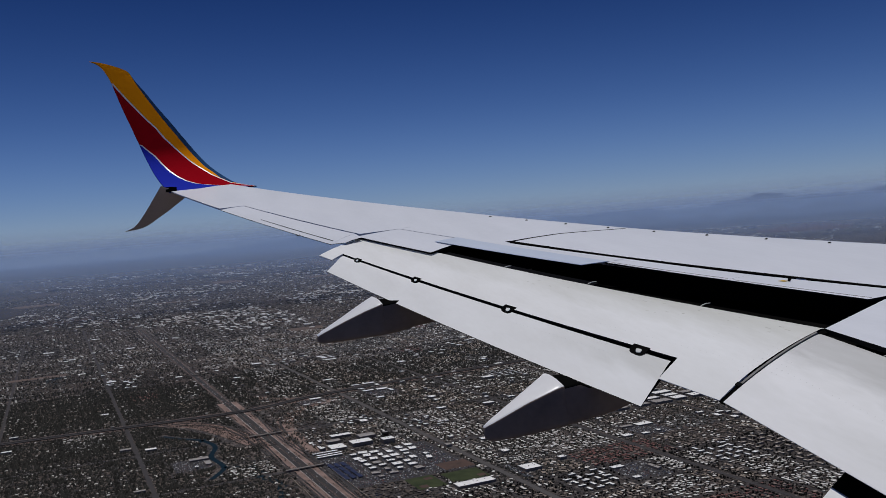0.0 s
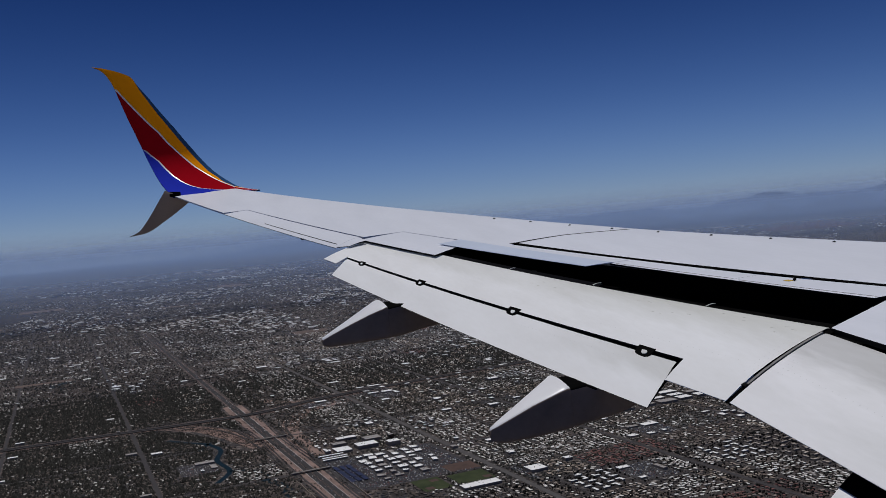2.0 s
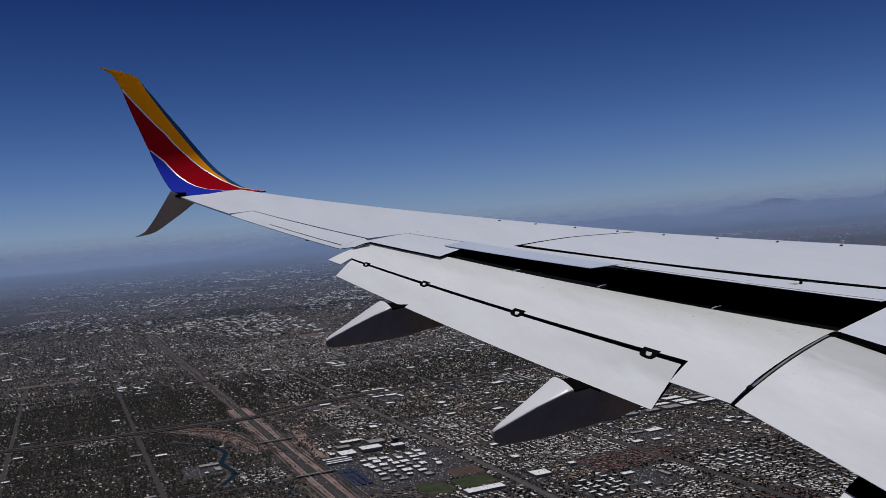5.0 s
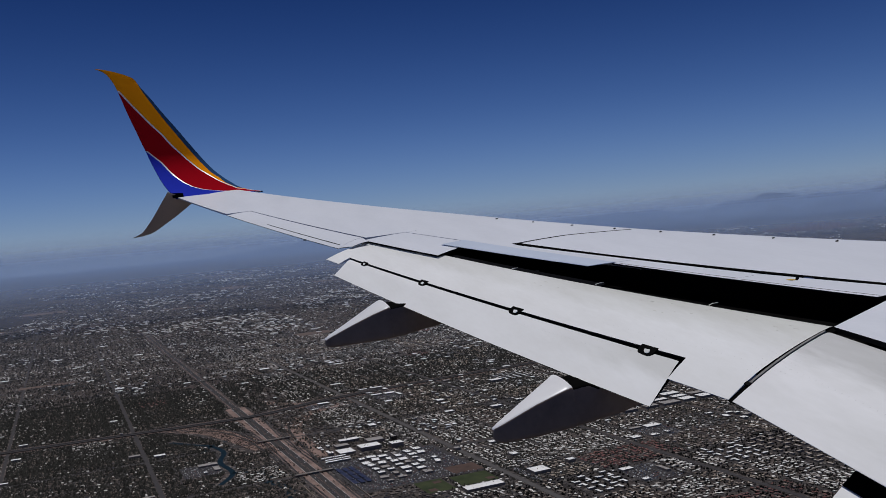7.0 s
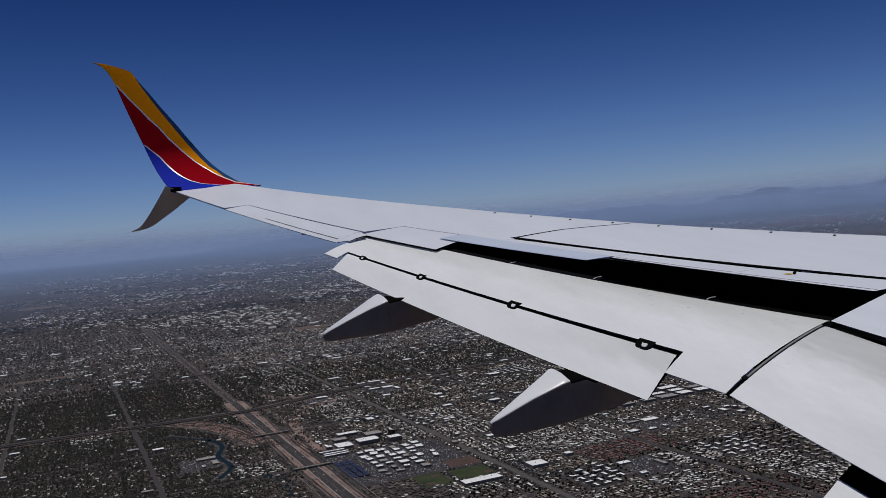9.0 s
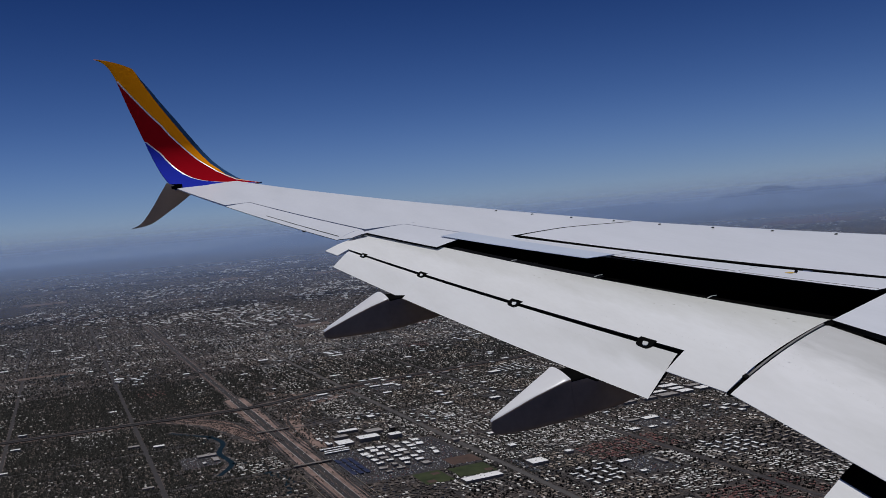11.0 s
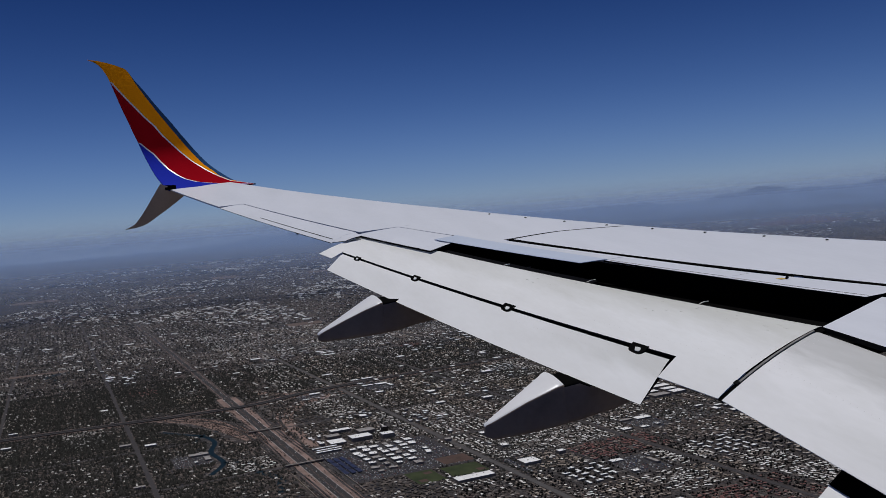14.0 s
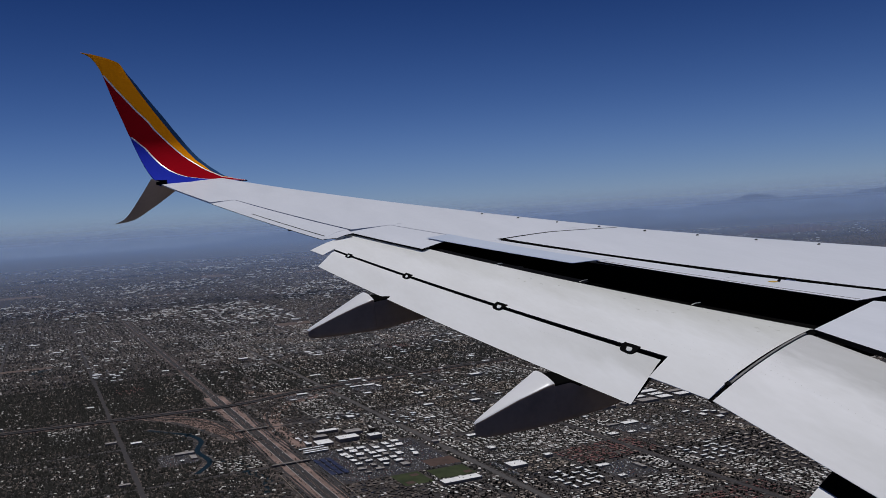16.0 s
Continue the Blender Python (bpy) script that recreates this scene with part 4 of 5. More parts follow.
for q in ARTERIALS_Q:
    strip("street", [(-300, q), (300, q), (700, q), (1300, q)], 1.4 if q == 95 else 1.1 if q > 0 else 0.8, 0.04, M_AVENUE if q == 95 else M_STREET, "straight pale grey avenue lined with trees" if q == 95 else "straight dark grey arterial street")
for p in ARTERIALS_P:
    strip("street", [(p, -160), (p, 0), (p, 100), (p, 400)], 1.1, 0.045, M_STREET, "straight dark grey cross street")


def overpass(p):
    deck = thing("overpass", "pale concrete street overpass across the freeway", "bridge", m=Matrix.Translation(city(p, FWY)) @ pose(0, 0, 0, 0, 0, math.degrees(math.atan2(E2.y, E2.x))))
    for name, x0, x1, y0, y1, z0, z1, mat in (("deck", -5, 5, -0.5, 0.5, 0.36, 0.46, M_CONCRETE), ("parapet", -5, 5, -0.55, -0.49, 0.44, 0.54, M_STUCCO),
                                              ("parapet", -5, 5, 0.49, 0.55, 0.44, 0.54, M_STUCCO), ("pier", -0.12, 0.12, -0.45, 0.45, -0.02, 0.37, M_CONCRETE),
                                              ("abutment", -5, -3.3, -0.48, 0.48, -0.02, 0.36, M_SAND), ("abutment", 3.3, 5, -0.48, 0.48, -0.02, 0.36, M_SAND)):
        mesh_object(name, *box(x0, x1, y0, y1, z0, z1), mat, deck)


def box(x0, x1, y0, y1, z0, z1):
    V = [(x, y, z) for z in (z0, z1) for x, y in ((x0, y0), (x1, y0), (x1, y1), (x0, y1))]
    return V, [(3, 2, 1, 0), (4, 5, 6, 7), (0, 1, 5, 4), (1, 2, 6, 5), (2, 3, 7, 6), (3, 0, 4, 7)]


for p in (224, 270, 415):
    overpass(p)

# quarters with a roof kind of their own: p0, p1, q0, q1, kind
QUARTERS = [(174, 198, 117, 137, 2), (156, 178, 108, 134, 1), (140, 176, 140, 168, 1), (146, 172, 113, 131, 1), (158, 176, 144, 170, 1), (134, 160, 138, 162, 1), (194, 218, 112, 136, 1), (120, 146, 112, 136, 2), (228, 270, 88, 112, 1)]
rng = np.random.default_rng(7)
GRID_P, GRID_Q = np.arange(-118, 540, 15.6), np.arange(-180, 380, 12.8)


def side_streets():
    """The narrow streets round each quarter of houses."""
    parts = []
    for i, p in enumerate(GRID_P):
        for q in GRID_Q:
            if 90 < p < 420 and -0.35 * p < q < 1.3 * p and abs(q - FWY) > 14:
                parts.append([city(p + a, q + b, z) for z in (-0.03, 0.028) for a, b in ((-0.22, -0.2), (0.22, -0.2), (0.22, 13.0), (-0.22, 13.0))])
                parts.append([city(p + a, q + b, z) for z in (-0.03, 0.024) for a, b in ((-0.2, -0.22), (15.8, -0.22), (15.8, 0.22), (-0.2, 0.22))])
    F0 = box(0, 1, 0, 1, 0, 1)[1]
    V = [v for k in parts for v in k]
    F = [tuple(8 * i + j for j in f) for i in range(len(parts)) for f in F0]
    tagged(mesh_object("side_streets", V, F, M_STREET), "narrow grey streets between blocks of houses", "street", kind="structure")


side_streets()
LOTS = []
NO_HOUSE = []                         # apartment courts: trees, but no houses
CLEAR = [(258, 318, 26, 66)]          # rectangles (p0, p1, q0, q1) kept free of houses


def patch(name, p0, p1, q0, q1, mat, label, category, z=0.03):
    V = [city(p, q, zz) for zz in (-0.05, z) for p, q in ((p0, q0), (p1, q0), (p1, q1), (p0, q1))]
    _, F = box(0, 1, 0, 1, 0, 1)
    tagged(mesh_object(name, V, F, mat), label, category, kind="structure")
    CLEAR.append((p0, p1, q0, q1))


CITY_TURN = math.degrees(math.atan2(E1.y, E1.x))


def building(p, q, lp, lq, h, roof, wall, label, turn=0.0, name="commercial_building", units=2, ell=None):
    """A flat-roofed building: walls, roof slab inside a parapet, roof machines; ell: a lower side wing (x, y, length, width)."""
    m = Matrix.Translation(city(p, q)) @ pose(0, 0, 0, 0, 0, CITY_TURN + turn)
    b = thing(name, label, "building", name.replace("_", " ") + "s of the city", m=m)
    a, c, t = lp / 2, lq / 2, 0.06
    V1, F1 = box(-a, a, -c, c, -0.05, h)
    mesh_object("wall", V1, F1[2:] + F1[:1], wall, b)
    mesh_object("roof", *box(-a + t, a - t, -c + t, c - t, h - 0.15, h - 0.02), roof, b)
    mesh_object("parapet", *join(box(-a, a, -c, -c + t, h, h + 0.04), box(-a, a, c - t, c, h, h + 0.04), box(-a, -a + t, -c + t, c - t, h, h + 0.04), box(a - t, a, -c + t, c - t, h, h + 0.04)), roof if roof is M_ROOFW else wall, b)
    for k in range(units):
        x, y = rng.uniform(-a * 0.7, a * 0.7), rng.uniform(-c * 0.7, c * 0.7)
        mesh_object("roof_unit", *box(x - 0.09, x + 0.09, y - 0.07, y + 0.07, h - 0.03, h + 0.1), M_ROOFG, b)
    if ell:
        x, y, lx, ly = ell
        V1, F1 = box(x - lx / 2, x + lx / 2, y - ly / 2, y + ly / 2, -0.05, h - 0.06)
        mesh_object("side_wing", V1, F1[2:] + F1[:1], wall, b)
        mesh_object("side_roof", *box(x - lx / 2 - 0.03, x + lx / 2 + 0.03, y - ly / 2 - 0.03, y + ly / 2 + 0.03, h - 0.07, h - 0.045), roof, b)
    CLEAR.append((p - a - 0.4, p + a + 0.4, q - c - 0.4, q + c + 0.4))


WHITE_L = "white flat-roofed commercial building among parking lots"
# campus of white roofs beside the blue carports
patch("parking_lot", 198, 231, 60.5, 92, M_STREET, "grey parking lots round the white campus", "parking lot", 0.02)
for i in range(7):
    for j in range(6):
        p, q = 227.5 - i * 3.9 + rng.uniform(-0.5, 0.5) + (0.9 if j % 2 else 0), 69.6 + j * 3.3 + rng.uniform(-0.5, 0.5)
        if rng.random() < 0.86 and not (i > 4 and j > 3):
            lp, lq = rng.uniform(1.3, 2.9), rng.uniform(1.2, 2.5)
            building(p, q, lp, lq, rng.uniform(0.35, 0.6), M_ROOFW if rng.random() < 0.85 else M_ROOFG, M_STUCCO, "white flat-roofed campus building among parking lots", turn=float(rng.choice((0, 0, 8, -12))))
for i in range(4):
    for j in range(3):
        m = Matrix.Translation(city(208.5 + i * 4.2, 61.8 + j * 1.7)) @ pose(0, 0, 0, 0, 0, CITY_TURN)
        c = thing("carport", "dark blue panelled carport over parked cars", "carport", "carports on the campus lot", m=m)
        mesh_object("canopy", *box(-1.9, 1.9, -0.6, 0.6, 0.28, 0.33), M_SOLAR, c)
        for x in (-1.5, 1.5):
            mesh_object("post", *box(x - 0.04, x + 0.04, -0.04, 0.04, -0.05, 0.29), M_STEEL, c)
# sports fields, store, track
patch("sports_field", 188, 198, 73, 80, M_GRASS, "green sports field", "field", 0.035)
patch("sports_field", 188.5, 197, 82, 91.5, M_GRASS, "green sports field", "field", 0.036)
patch("running_track", 199, 206, 84.5, 92.5, M_CLAY, "red clay running track and courts", "field", 0.034)
for p0, p1, q0, q1 in ((189.0, 191.2, 74.0, 76.0), (194.6, 196.6, 77.2, 79.2), (189.5, 191.6, 89.0, 91.0)):
    patch("infield", p0, p1, q0, q1, M_CLAY, "bare red clay infield of a ball field", "field", 0.045)
building(184.6, 85.3, 3.2, 9.5, 0.6, M_ROOFW, M_STUCCO, "long white-roofed store beside the fields", units=4)
building(187.5, 101.5, 4.2, 4.4, 0.7, M_ROOFW, M_STUCCO, "large white-roofed building beside a dark lot", units=4)
patch("parking_lot", 181, 194, 97.5, 99, M_ASPHALT, "dark parking lot", "parking lot")
# big office blocks by the freeway
for p, q, lp, lq, h in ((239, 69, 5, 4.5, 0.7), (239, 76, 4.2, 6, 1.1), (236, 83, 3, 3.5, 1.3), (246, 80, 4, 5, 0.9), (246, 70, 3, 4, 0.8), (252, 74, 2.6, 6, 0.7), (233, 65, 1.0, 7, 0.5), (235.5, 64.5, 1.0, 7, 0.5), (231, 64.5, 1, 7, 0.5)):
    pale = h < 0.75 or h > 1.0
    building(p, q, lp, lq, h, M_ROOFW if pale else M_ROOFG, M_STUCCO, ("white" if pale else "grey") + " flat-roofed office block near the freeway", units=3)
building(242, 84.5, 1.6, 1.6, 1.7, M_ROOFG, M_GLASSD, "small dark glass office tower", name="office_tower", units=1)
# white roofs that stand out along the avenues
for p, q, lp, lq in ((426, 21, 5, 8), (421, 27, 4, 5), (586, -5, 6, 12), (424, 86, 5, 9), (408, 118, 4, 10), (266, 86, 4, 4.5), (415, 49, 4, 6), (345, 14, 3, 5), (468, 10, 4, 7), (512, -30, 5, 9), (560, 40, 6, 9), (640, 24, 6, 10),
                     (388, 70, 3, 6), (352, 100, 3, 9), (372, 140, 4, 7), (300, 104, 3, 6), (286, 118, 4, 5), (262, 128, 3, 7), (306, 150, 4, 9), (700, 70, 7, 10), (668, -40, 7, 12), (190, 112, 2.4, 4), (205, 104, 3, 4)):
    lp, lq = lp * 0.75, lq * 0.5
    building(p, q, lp, lq, rng.uniform(0.45, 0.8), M_ROOFW, M_STUCCO, WHITE_L)
strip("street", bend([(151, 100), (152, 114), (160, 137), (163, 163), (164, 200)]), 1.1, 0.043, M_STREET, "dark curving street between housing parks")
# shopping blocks along streets
for k in range(95):
    if k % 3 == 0:
        q0 = rng.choice(ARTERIALS_Q[1:7])
        p0, side = rng.uniform(195, 520), rng.choice((-1, 1))
        q = q0 + side * rng.uniform(2.5, 4.5)
        p = p0
    else:
        pc = rng.choice(ARTERIALS_P[1:5])
        p = pc + rng.choice((-1, 1)) * rng.uniform(2.5, 5)
        q = rng.uniform(-70, 200) if k % 2 else rng.uniform(60, 190)
    lp, lq = rng.uniform(1.1, 2.6), rng.uniform(1.2, 3.4)
    if any(a - lp / 2 < p < b + lp / 2 and c - lq / 2 < q < d + lq / 2 for a, b, c, d in CLEAR) or abs(q - FWY) < 9:
        continue
    w = rng.random() < 0.72
    building(p, q, lp, lq, rng.uniform(0.4, 0.75), M_ROOFW if w else M_ROOFG, M_STUCCO, WHITE_L if w else "grey flat-roofed shop building along a street")
# warehouses beyond the flaps
for k in range(26):
    p, q = 226 + (k % 4) * 5.2 + rng.uniform(-0.4, 0.4), 140 + (k // 4) * 7.5 + rng.uniform(-0.5, 0.5)
    w = rng.random() < 0.75
    building(p, q, rng.uniform(2.4, 3.8), rng.uniform(4.5, 6.6), 0.7, M_ROOFW if w else M_ROOFG, M_STUCCO, "white-roofed warehouse in an industrial row" if w else "grey-roofed warehouse in an industrial row", name="warehouse", units=3)
# industrial quarters and shopping centres: (p, q) of the middle, half lengths, turn, how many, roof size, what
CENTRES = [
    ((695, 136), (95, 30), 150, 5.6, "factory_hall"), ((1000, 118), (170, 46), 60, 5.5, "factory_hall"), ((1420, 296), (230, 40), 32, 7.0, "factory_hall"), ((850, 242), (130, 40), 55, 5.0, "factory_hall"),
    ((433, 105), (16, 7), 9, 4.0, "store"), ((419, 119), (8, 4), 5, 3.4, "store"), ((391, 156), (12, 7), 8, 3.4, "store"), ((420, 27), (20, 7), 16, 2.0, "apartment_block"), ((602, -26), (18, 5), 7, 4.0, "store"),
    ((540, 8), (16, 5), 7, 4.0, "store"), ((543, 110), (34, 15), 14, 3.0, "store"), ((268, 84), (6, 5), 9, 1.5, "apartment_block"), ((245, 65), (6, 4), 6, 1.8, "store"), ((255, 101), (11, 6), 16, 1.7, "store"),
    ((412, 187), (16, 9), 12, 3.6, "warehouse"), ((355, 168), (8, 4), 4, 3.2, "warehouse"), ((199, 174), (4, 4), 5, 2.4, "warehouse"), ((500, 40), (60, 26), 16, 2.4, "store"), ((360, 60), (30, 14), 10, 1.8, "store"), ((300, 140), (30, 24), 24, 2.0, "store"),
]
for (pc, qc), (sp, sq), count, size, what in CENTRES:
    done = 0
    for _ in range(count * 4):
        p, q = pc + sp * rng.uniform(-1, 1), qc + sq * rng.uniform(-1, 1)
        lp, lq = size * rng.uniform(0.35, 1.1), size * rng.uniform(0.25, 0.85) if pc > 300 else size * rng.uniform(0.4, 1.1)
        if done >= count or abs(q - FWY) < 8 or any(a - lp / 2 < p < b + lp / 2 and c - lq / 2 < q < d + lq / 2 for a, b, c, d in CLEAR):
            continue
        done += 1
        w = rng.random() < 0.78
        words = what.replace("_", " ")
        building(p, q, lp, lq, rng.uniform(0.4, 0.8), M_ROOFW if w else M_ROOFG, M_STUCCO, ("white" if w else "grey") + "-roofed " + words + " in a built-up quarter", name=what, units=1)

# blocks of their own among the houses: shops with lots, courts of flats, parks
def shop_block(p, q):
    patch("parking_lot", p + 1, p + 14, q + 1, q + 11.5, M_STREET, "dark parking lot round shops", "parking lot", 0.021)
    CLEAR.pop()
    for a, b, lp, lq in ((12.2, 3.2, 2.2, 4.0), (12.0, 8.4, 2.6, 5.2), (3.0, 2.4, 1.6, 2.2), (7.0, 10.2, 4.2, 1.6), (3.2, 7.0, 1.4, 1.2)):
        if rng.random() < 0.8:
            w = rng.random() < 0.7
            building(p + a + rng.uniform(-0.4, 0.4), q + b + rng.uniform(-0.3, 0.3), lp * rng.uniform(0.7, 1.1), lq * rng.uniform(0.7, 1.1), rng.uniform(0.35, 0.6), M_ROOFW if w else M_ROOFG, M_STUCCO, ("white" if w else "grey") + "-roofed shop beside a dark parking lot", name="shop", units=2)
    CLEAR.append((p + 1, p + 14, q + 1, q + 11.5))
    LOTS.append((p + 1.4, p + 13.6, q + 1.4, q + 11.2))


def flat_block(p, q):
    white = rng.random() < 0.65
    roof, words = (M_ROOFW, "long low white-roofed apartment block round a court") if white else (M_ROOFT, "long low tan-roofed apartment block round a court")
    for i in range(5):
        for j in range(4):
            if rng.random() < 0.9:
                long_ = (i + j) % 2 == 0
                a, b = p + 1.9 + i * 2.9 + rng.uniform(-0.2, 0.2), q + 1.8 + j * 3.0 + rng.uniform(-0.2, 0.2)
                side = float(rng.choice((-1, 1)))
                ell = None if rng.random() < 0.4 else ((0.7 * side, 0.62, 0.5, 0.75) if long_ else (0.7, 0.55 * side, 0.8, 0.5))
                building(a, b, 2.0 if long_ else 0.75, 0.7 if long_ else 1.8, 0.38, roof, M_STUCCO, words, name="apartment_block", units=0, ell=ell)
    NO_HOUSE.append((p + 1, p + 14.8, q + 0.8, q + 12))


def park_block(p, q):
    patch("park", p + 1.2, p + 14.2, q + 1, q + 11.6, M_LAWN, "dry green park lawn with trees between houses", "park", 0.02)
    NO_HOUSE.append(CLEAR.pop())


for p in GRID_P:
    for q in GRID_Q:
        if not (105 < p < 330 and -40 < q < 1.15 * p) or any(a < p + 15 and b > p and c < q + 12.4 and d > q for a, b, c, d in CLEAR) or abs(q + 6 - FWY) < 14:
            continue
        if any(abs(k - p - 7.5) < 6 for k in ARTERIALS_P) or any(abs(k - q - 6.4) < 4 for k in ARTERIALS_Q) or any(a < p + 7.8 < b and c < q + 6.4 < d for a, b, c, d, k in QUARTERS if k == 2):
            continue
        pale = any(a < p + 7.8 < b and c < q + 6.4 < d for a, b, c, d, k in QUARTERS)
        if q < 20 and rng.random() < 0.65:
            continue
        z = rng.random() if not pale or rng.random() < 0.5 else 0.15
        if z < 0.13:
            shop_block(p, q)
        elif z < 0.25 and len(NO_HOUSE) < 17:
            flat_block(p, q)
        elif z < 0.28:
            park_block(p, q)

# open land in the outer city: bare lots and dark groves
M_EARTH = surface("bare_brown_lot", (0.15, 0.112, 0.097), (0.10, 0.077, 0.069), 0.95, scale=0.06, fine=0.6, bump=0.0, spec=0.1)
M_GROVE = surface("dark_grove", (0.030, 0.033, 0.030), (0.016, 0.018, 0.018), 0.95, scale=0.2, fine=2.0, bump=0.0, spec=0.1)
land = np.random.default_rng(31)
for k in range(44):
    p = 470 + 1500 * land.random() ** 1.5
    q = land.uniform(-0.2, 0.95) * p
    if abs(q - FWY) < 30:
        continue
    lp, lq = land.uniform(9, 30) * p / 600, land.uniform(8, 34) * p / 600
    if k % 3:
        patch("bare_lot", p, p + lp, q, q + lq, M_EARTH, "bare brown lot among the outer quarters", "field", 0.05)
    else:
        patch("grove", p, p + lp, q, q + lq, M_GROVE, "dark green grove among the outer quarters", "grove", 0.05)

# lakes among the houses
for pts, w in ((bend([(292, 28), (284, 33), (277, 38), (266, 40), (254, 37), (240, 38), (230, 33)]), 1.5), (bend([(262, 30), (268, 34), (277, 38), (281, 44)]), 1.2), (bend([(240, 38), (236, 44), (228, 46)]), 1.2), (bend([(470, 5), (462, -4), (446, -3)]), 4), (bend([(225, 44), (214, 47), (203, 44)]), 2.2), (bend([(205, 10), (214, 4), (222, -6)]), 3)):
    strip("lake", pts, w, 0.05, M_WATER, "dark winding lake among houses", "water")


# ---------- houses, trees, cars in their thousands ----------
def bulk(name, V, quads, tris, mats, label, category, slots=None):
    me = bpy.data.meshes.new(name)
    nq, nt = len(quads), len(tris)
    me.vertices.add(len(V))
    me.vertices.foreach_set("co", np.asarray(V, np.float32).ravel())
    loops = np.concatenate([np.asarray(quads, np.int32).ravel(), np.asarray(tris, np.int32).ravel()])
    me.loops.add(len(loops))
    me.loops.foreach_set("vertex_index", loops)
    me.polygons.add(nq + nt)
    starts = np.concatenate([np.arange(nq) * 4, nq * 4 + np.arange(nt) * 3]).astype(np.int32)
    me.polygons.foreach_set("loop_start", starts)
    for m in mats:
        me.materials.append(m)
    if slots is not None:
        me.polygons.foreach_set("material_index", np.asarray(slots, np.int32))
    me.update(calc_edges=True)
    me.validate()
    return tagged(new(name, me), label, category, kind="stuff")


def to_world(p, q):
    return -0.995 * p - 0.0995 * q, -0.0995 * p + 0.995 * q


def in_sight(p, q, margin=0.08):
    x, y = to_world(p, q)
    a = np.arctan2(x, y) * -1.0
    return ((a > radians(72 - 27) - margin) & (a < radians(72 + 27) + margin)) | (np.hypot(x, y) < 105)


def free(p, q, grow=0.3, lanes=True):
    """Where nothing stands yet; lanes: whether the side streets must stay clear too."""
    ok = np.abs(q - FWY) > np.where(p < 335, 4.6, 2.3)
    for k in ARTERIALS_Q:
        ok &= np.abs(q - k) > np.where((p < 450) & (q > 80), 1.35, 0.9)
    for k in ARTERIALS_P:
        ok &= np.abs(p - k) > np.where(p < 450, 1.2, 0.85)
    if lanes:
        ok &= (np.abs((p + 118 + 7.8) % 15.6 - 7.8) > 0.42) & (np.abs((q + 180 + 6.4) % 12.8 - 6.4) > 0.42)
    cp = np.interp(q, [c[1] for c in CROSS], [c[0] for c in CROSS])
    ok &= np.abs(p - cp) > 4.2
    ok &= ~((p > 258) & (p < 318) & (np.abs(q - np.interp(p, [258, 282, 300, 318], [52, 47, 40, 26])) < 6))
    for a, b, c, d in CLEAR[1:]:
        ok &= ~((p > a - grow) & (p < b + grow) & (q > c - grow) & (q < d + grow))
    for path in (((292, 28), (277, 38), (254, 37), (230, 33)),):
        ok &= ~((p > 228) & (p < 294) & (np.abs(q - np.interp(p, [230, 240, 254, 266, 277, 284, 292], [33, 38, 37, 40, 38, 33, 28])) < 1.9))
    return ok


def house_sites():
    """Rows of lots, quarter by quarter; each quarter has its own street direction, lot size and kind of roof."""
    out = []
    for p0 in GRID_P:
        for q0 in GRID_Q:
            flip = rng.random() < 0.5
            grow = 1.12 if p0 < 300 else 1.45
            step, lot = rng.uniform(2.0, 2.7) * grow, rng.uniform(0.78, 1.05) * grow
            size = rng.uniform(0.60, 0.84) * grow
            z = rng.random()
            east = q0 > FWY + 12
            over = [k for a, b, c, d, k in QUARTERS if a < p0 + 7.8 < b and c < q0 + 6.4 < d]
            kind = over[0] if over else 1 if z < (0.38 if east and p0 < 215 else 0.20 if east else 0.05) else (2 if z > 0.985 else (0 if east or rng.random() < 0.12 else 3))
            if kind == 0 and not over:
                kind = int(rng.choice([0, 4, 5]))
            if kind == 1 and rng.random() < 0.6:
                size, lot, step = size * 0.9, lot * 0.88, step * 0.88
            tilt = rng.normal(0, 5) if rng.random() < 0.7 else rng.uniform(-40, 40)
            long_, wide_ = (12.8, 15.6) if flip else (15.6, 12.8)
            for s in np.arange(step / 2, wide_ - step * 0.3, step):
                for row in (-1, 1):
                    a = np.arange(lot / 2, long_ - lot / 2, lot)
                    a = a + rng.normal(0, 0.13, len(a)) * grow
                    b = np.full(len(a), s + row * step * 0.25) + rng.normal(0, 0.16, len(a)) * grow + 0.5 * np.sin(a * 0.35 + z * 20)
                    pp, qq = (b, a) if flip else (a, b)
                    m = len(a)
                    out.append(np.stack([p0 + pp, q0 + qq, np.full(m, tilt + (90.0 if flip else 0.0)), size * rng.uniform(0.7, 1.2, m), np.full(m, kind)], 1))
    s = np.concatenate(out)
    s = s[in_sight(s[:, 0], s[:, 1])]
    s = s[free(s[:, 0], s[:, 1], 0.5)]
    for a, b, c, d in NO_HOUSE:
        s = s[~((s[:, 0] > a) & (s[:, 0] < b) & (s[:, 1] > c) & (s[:, 1] < d))]
    return s[rng.random(len(s)) < 0.77]


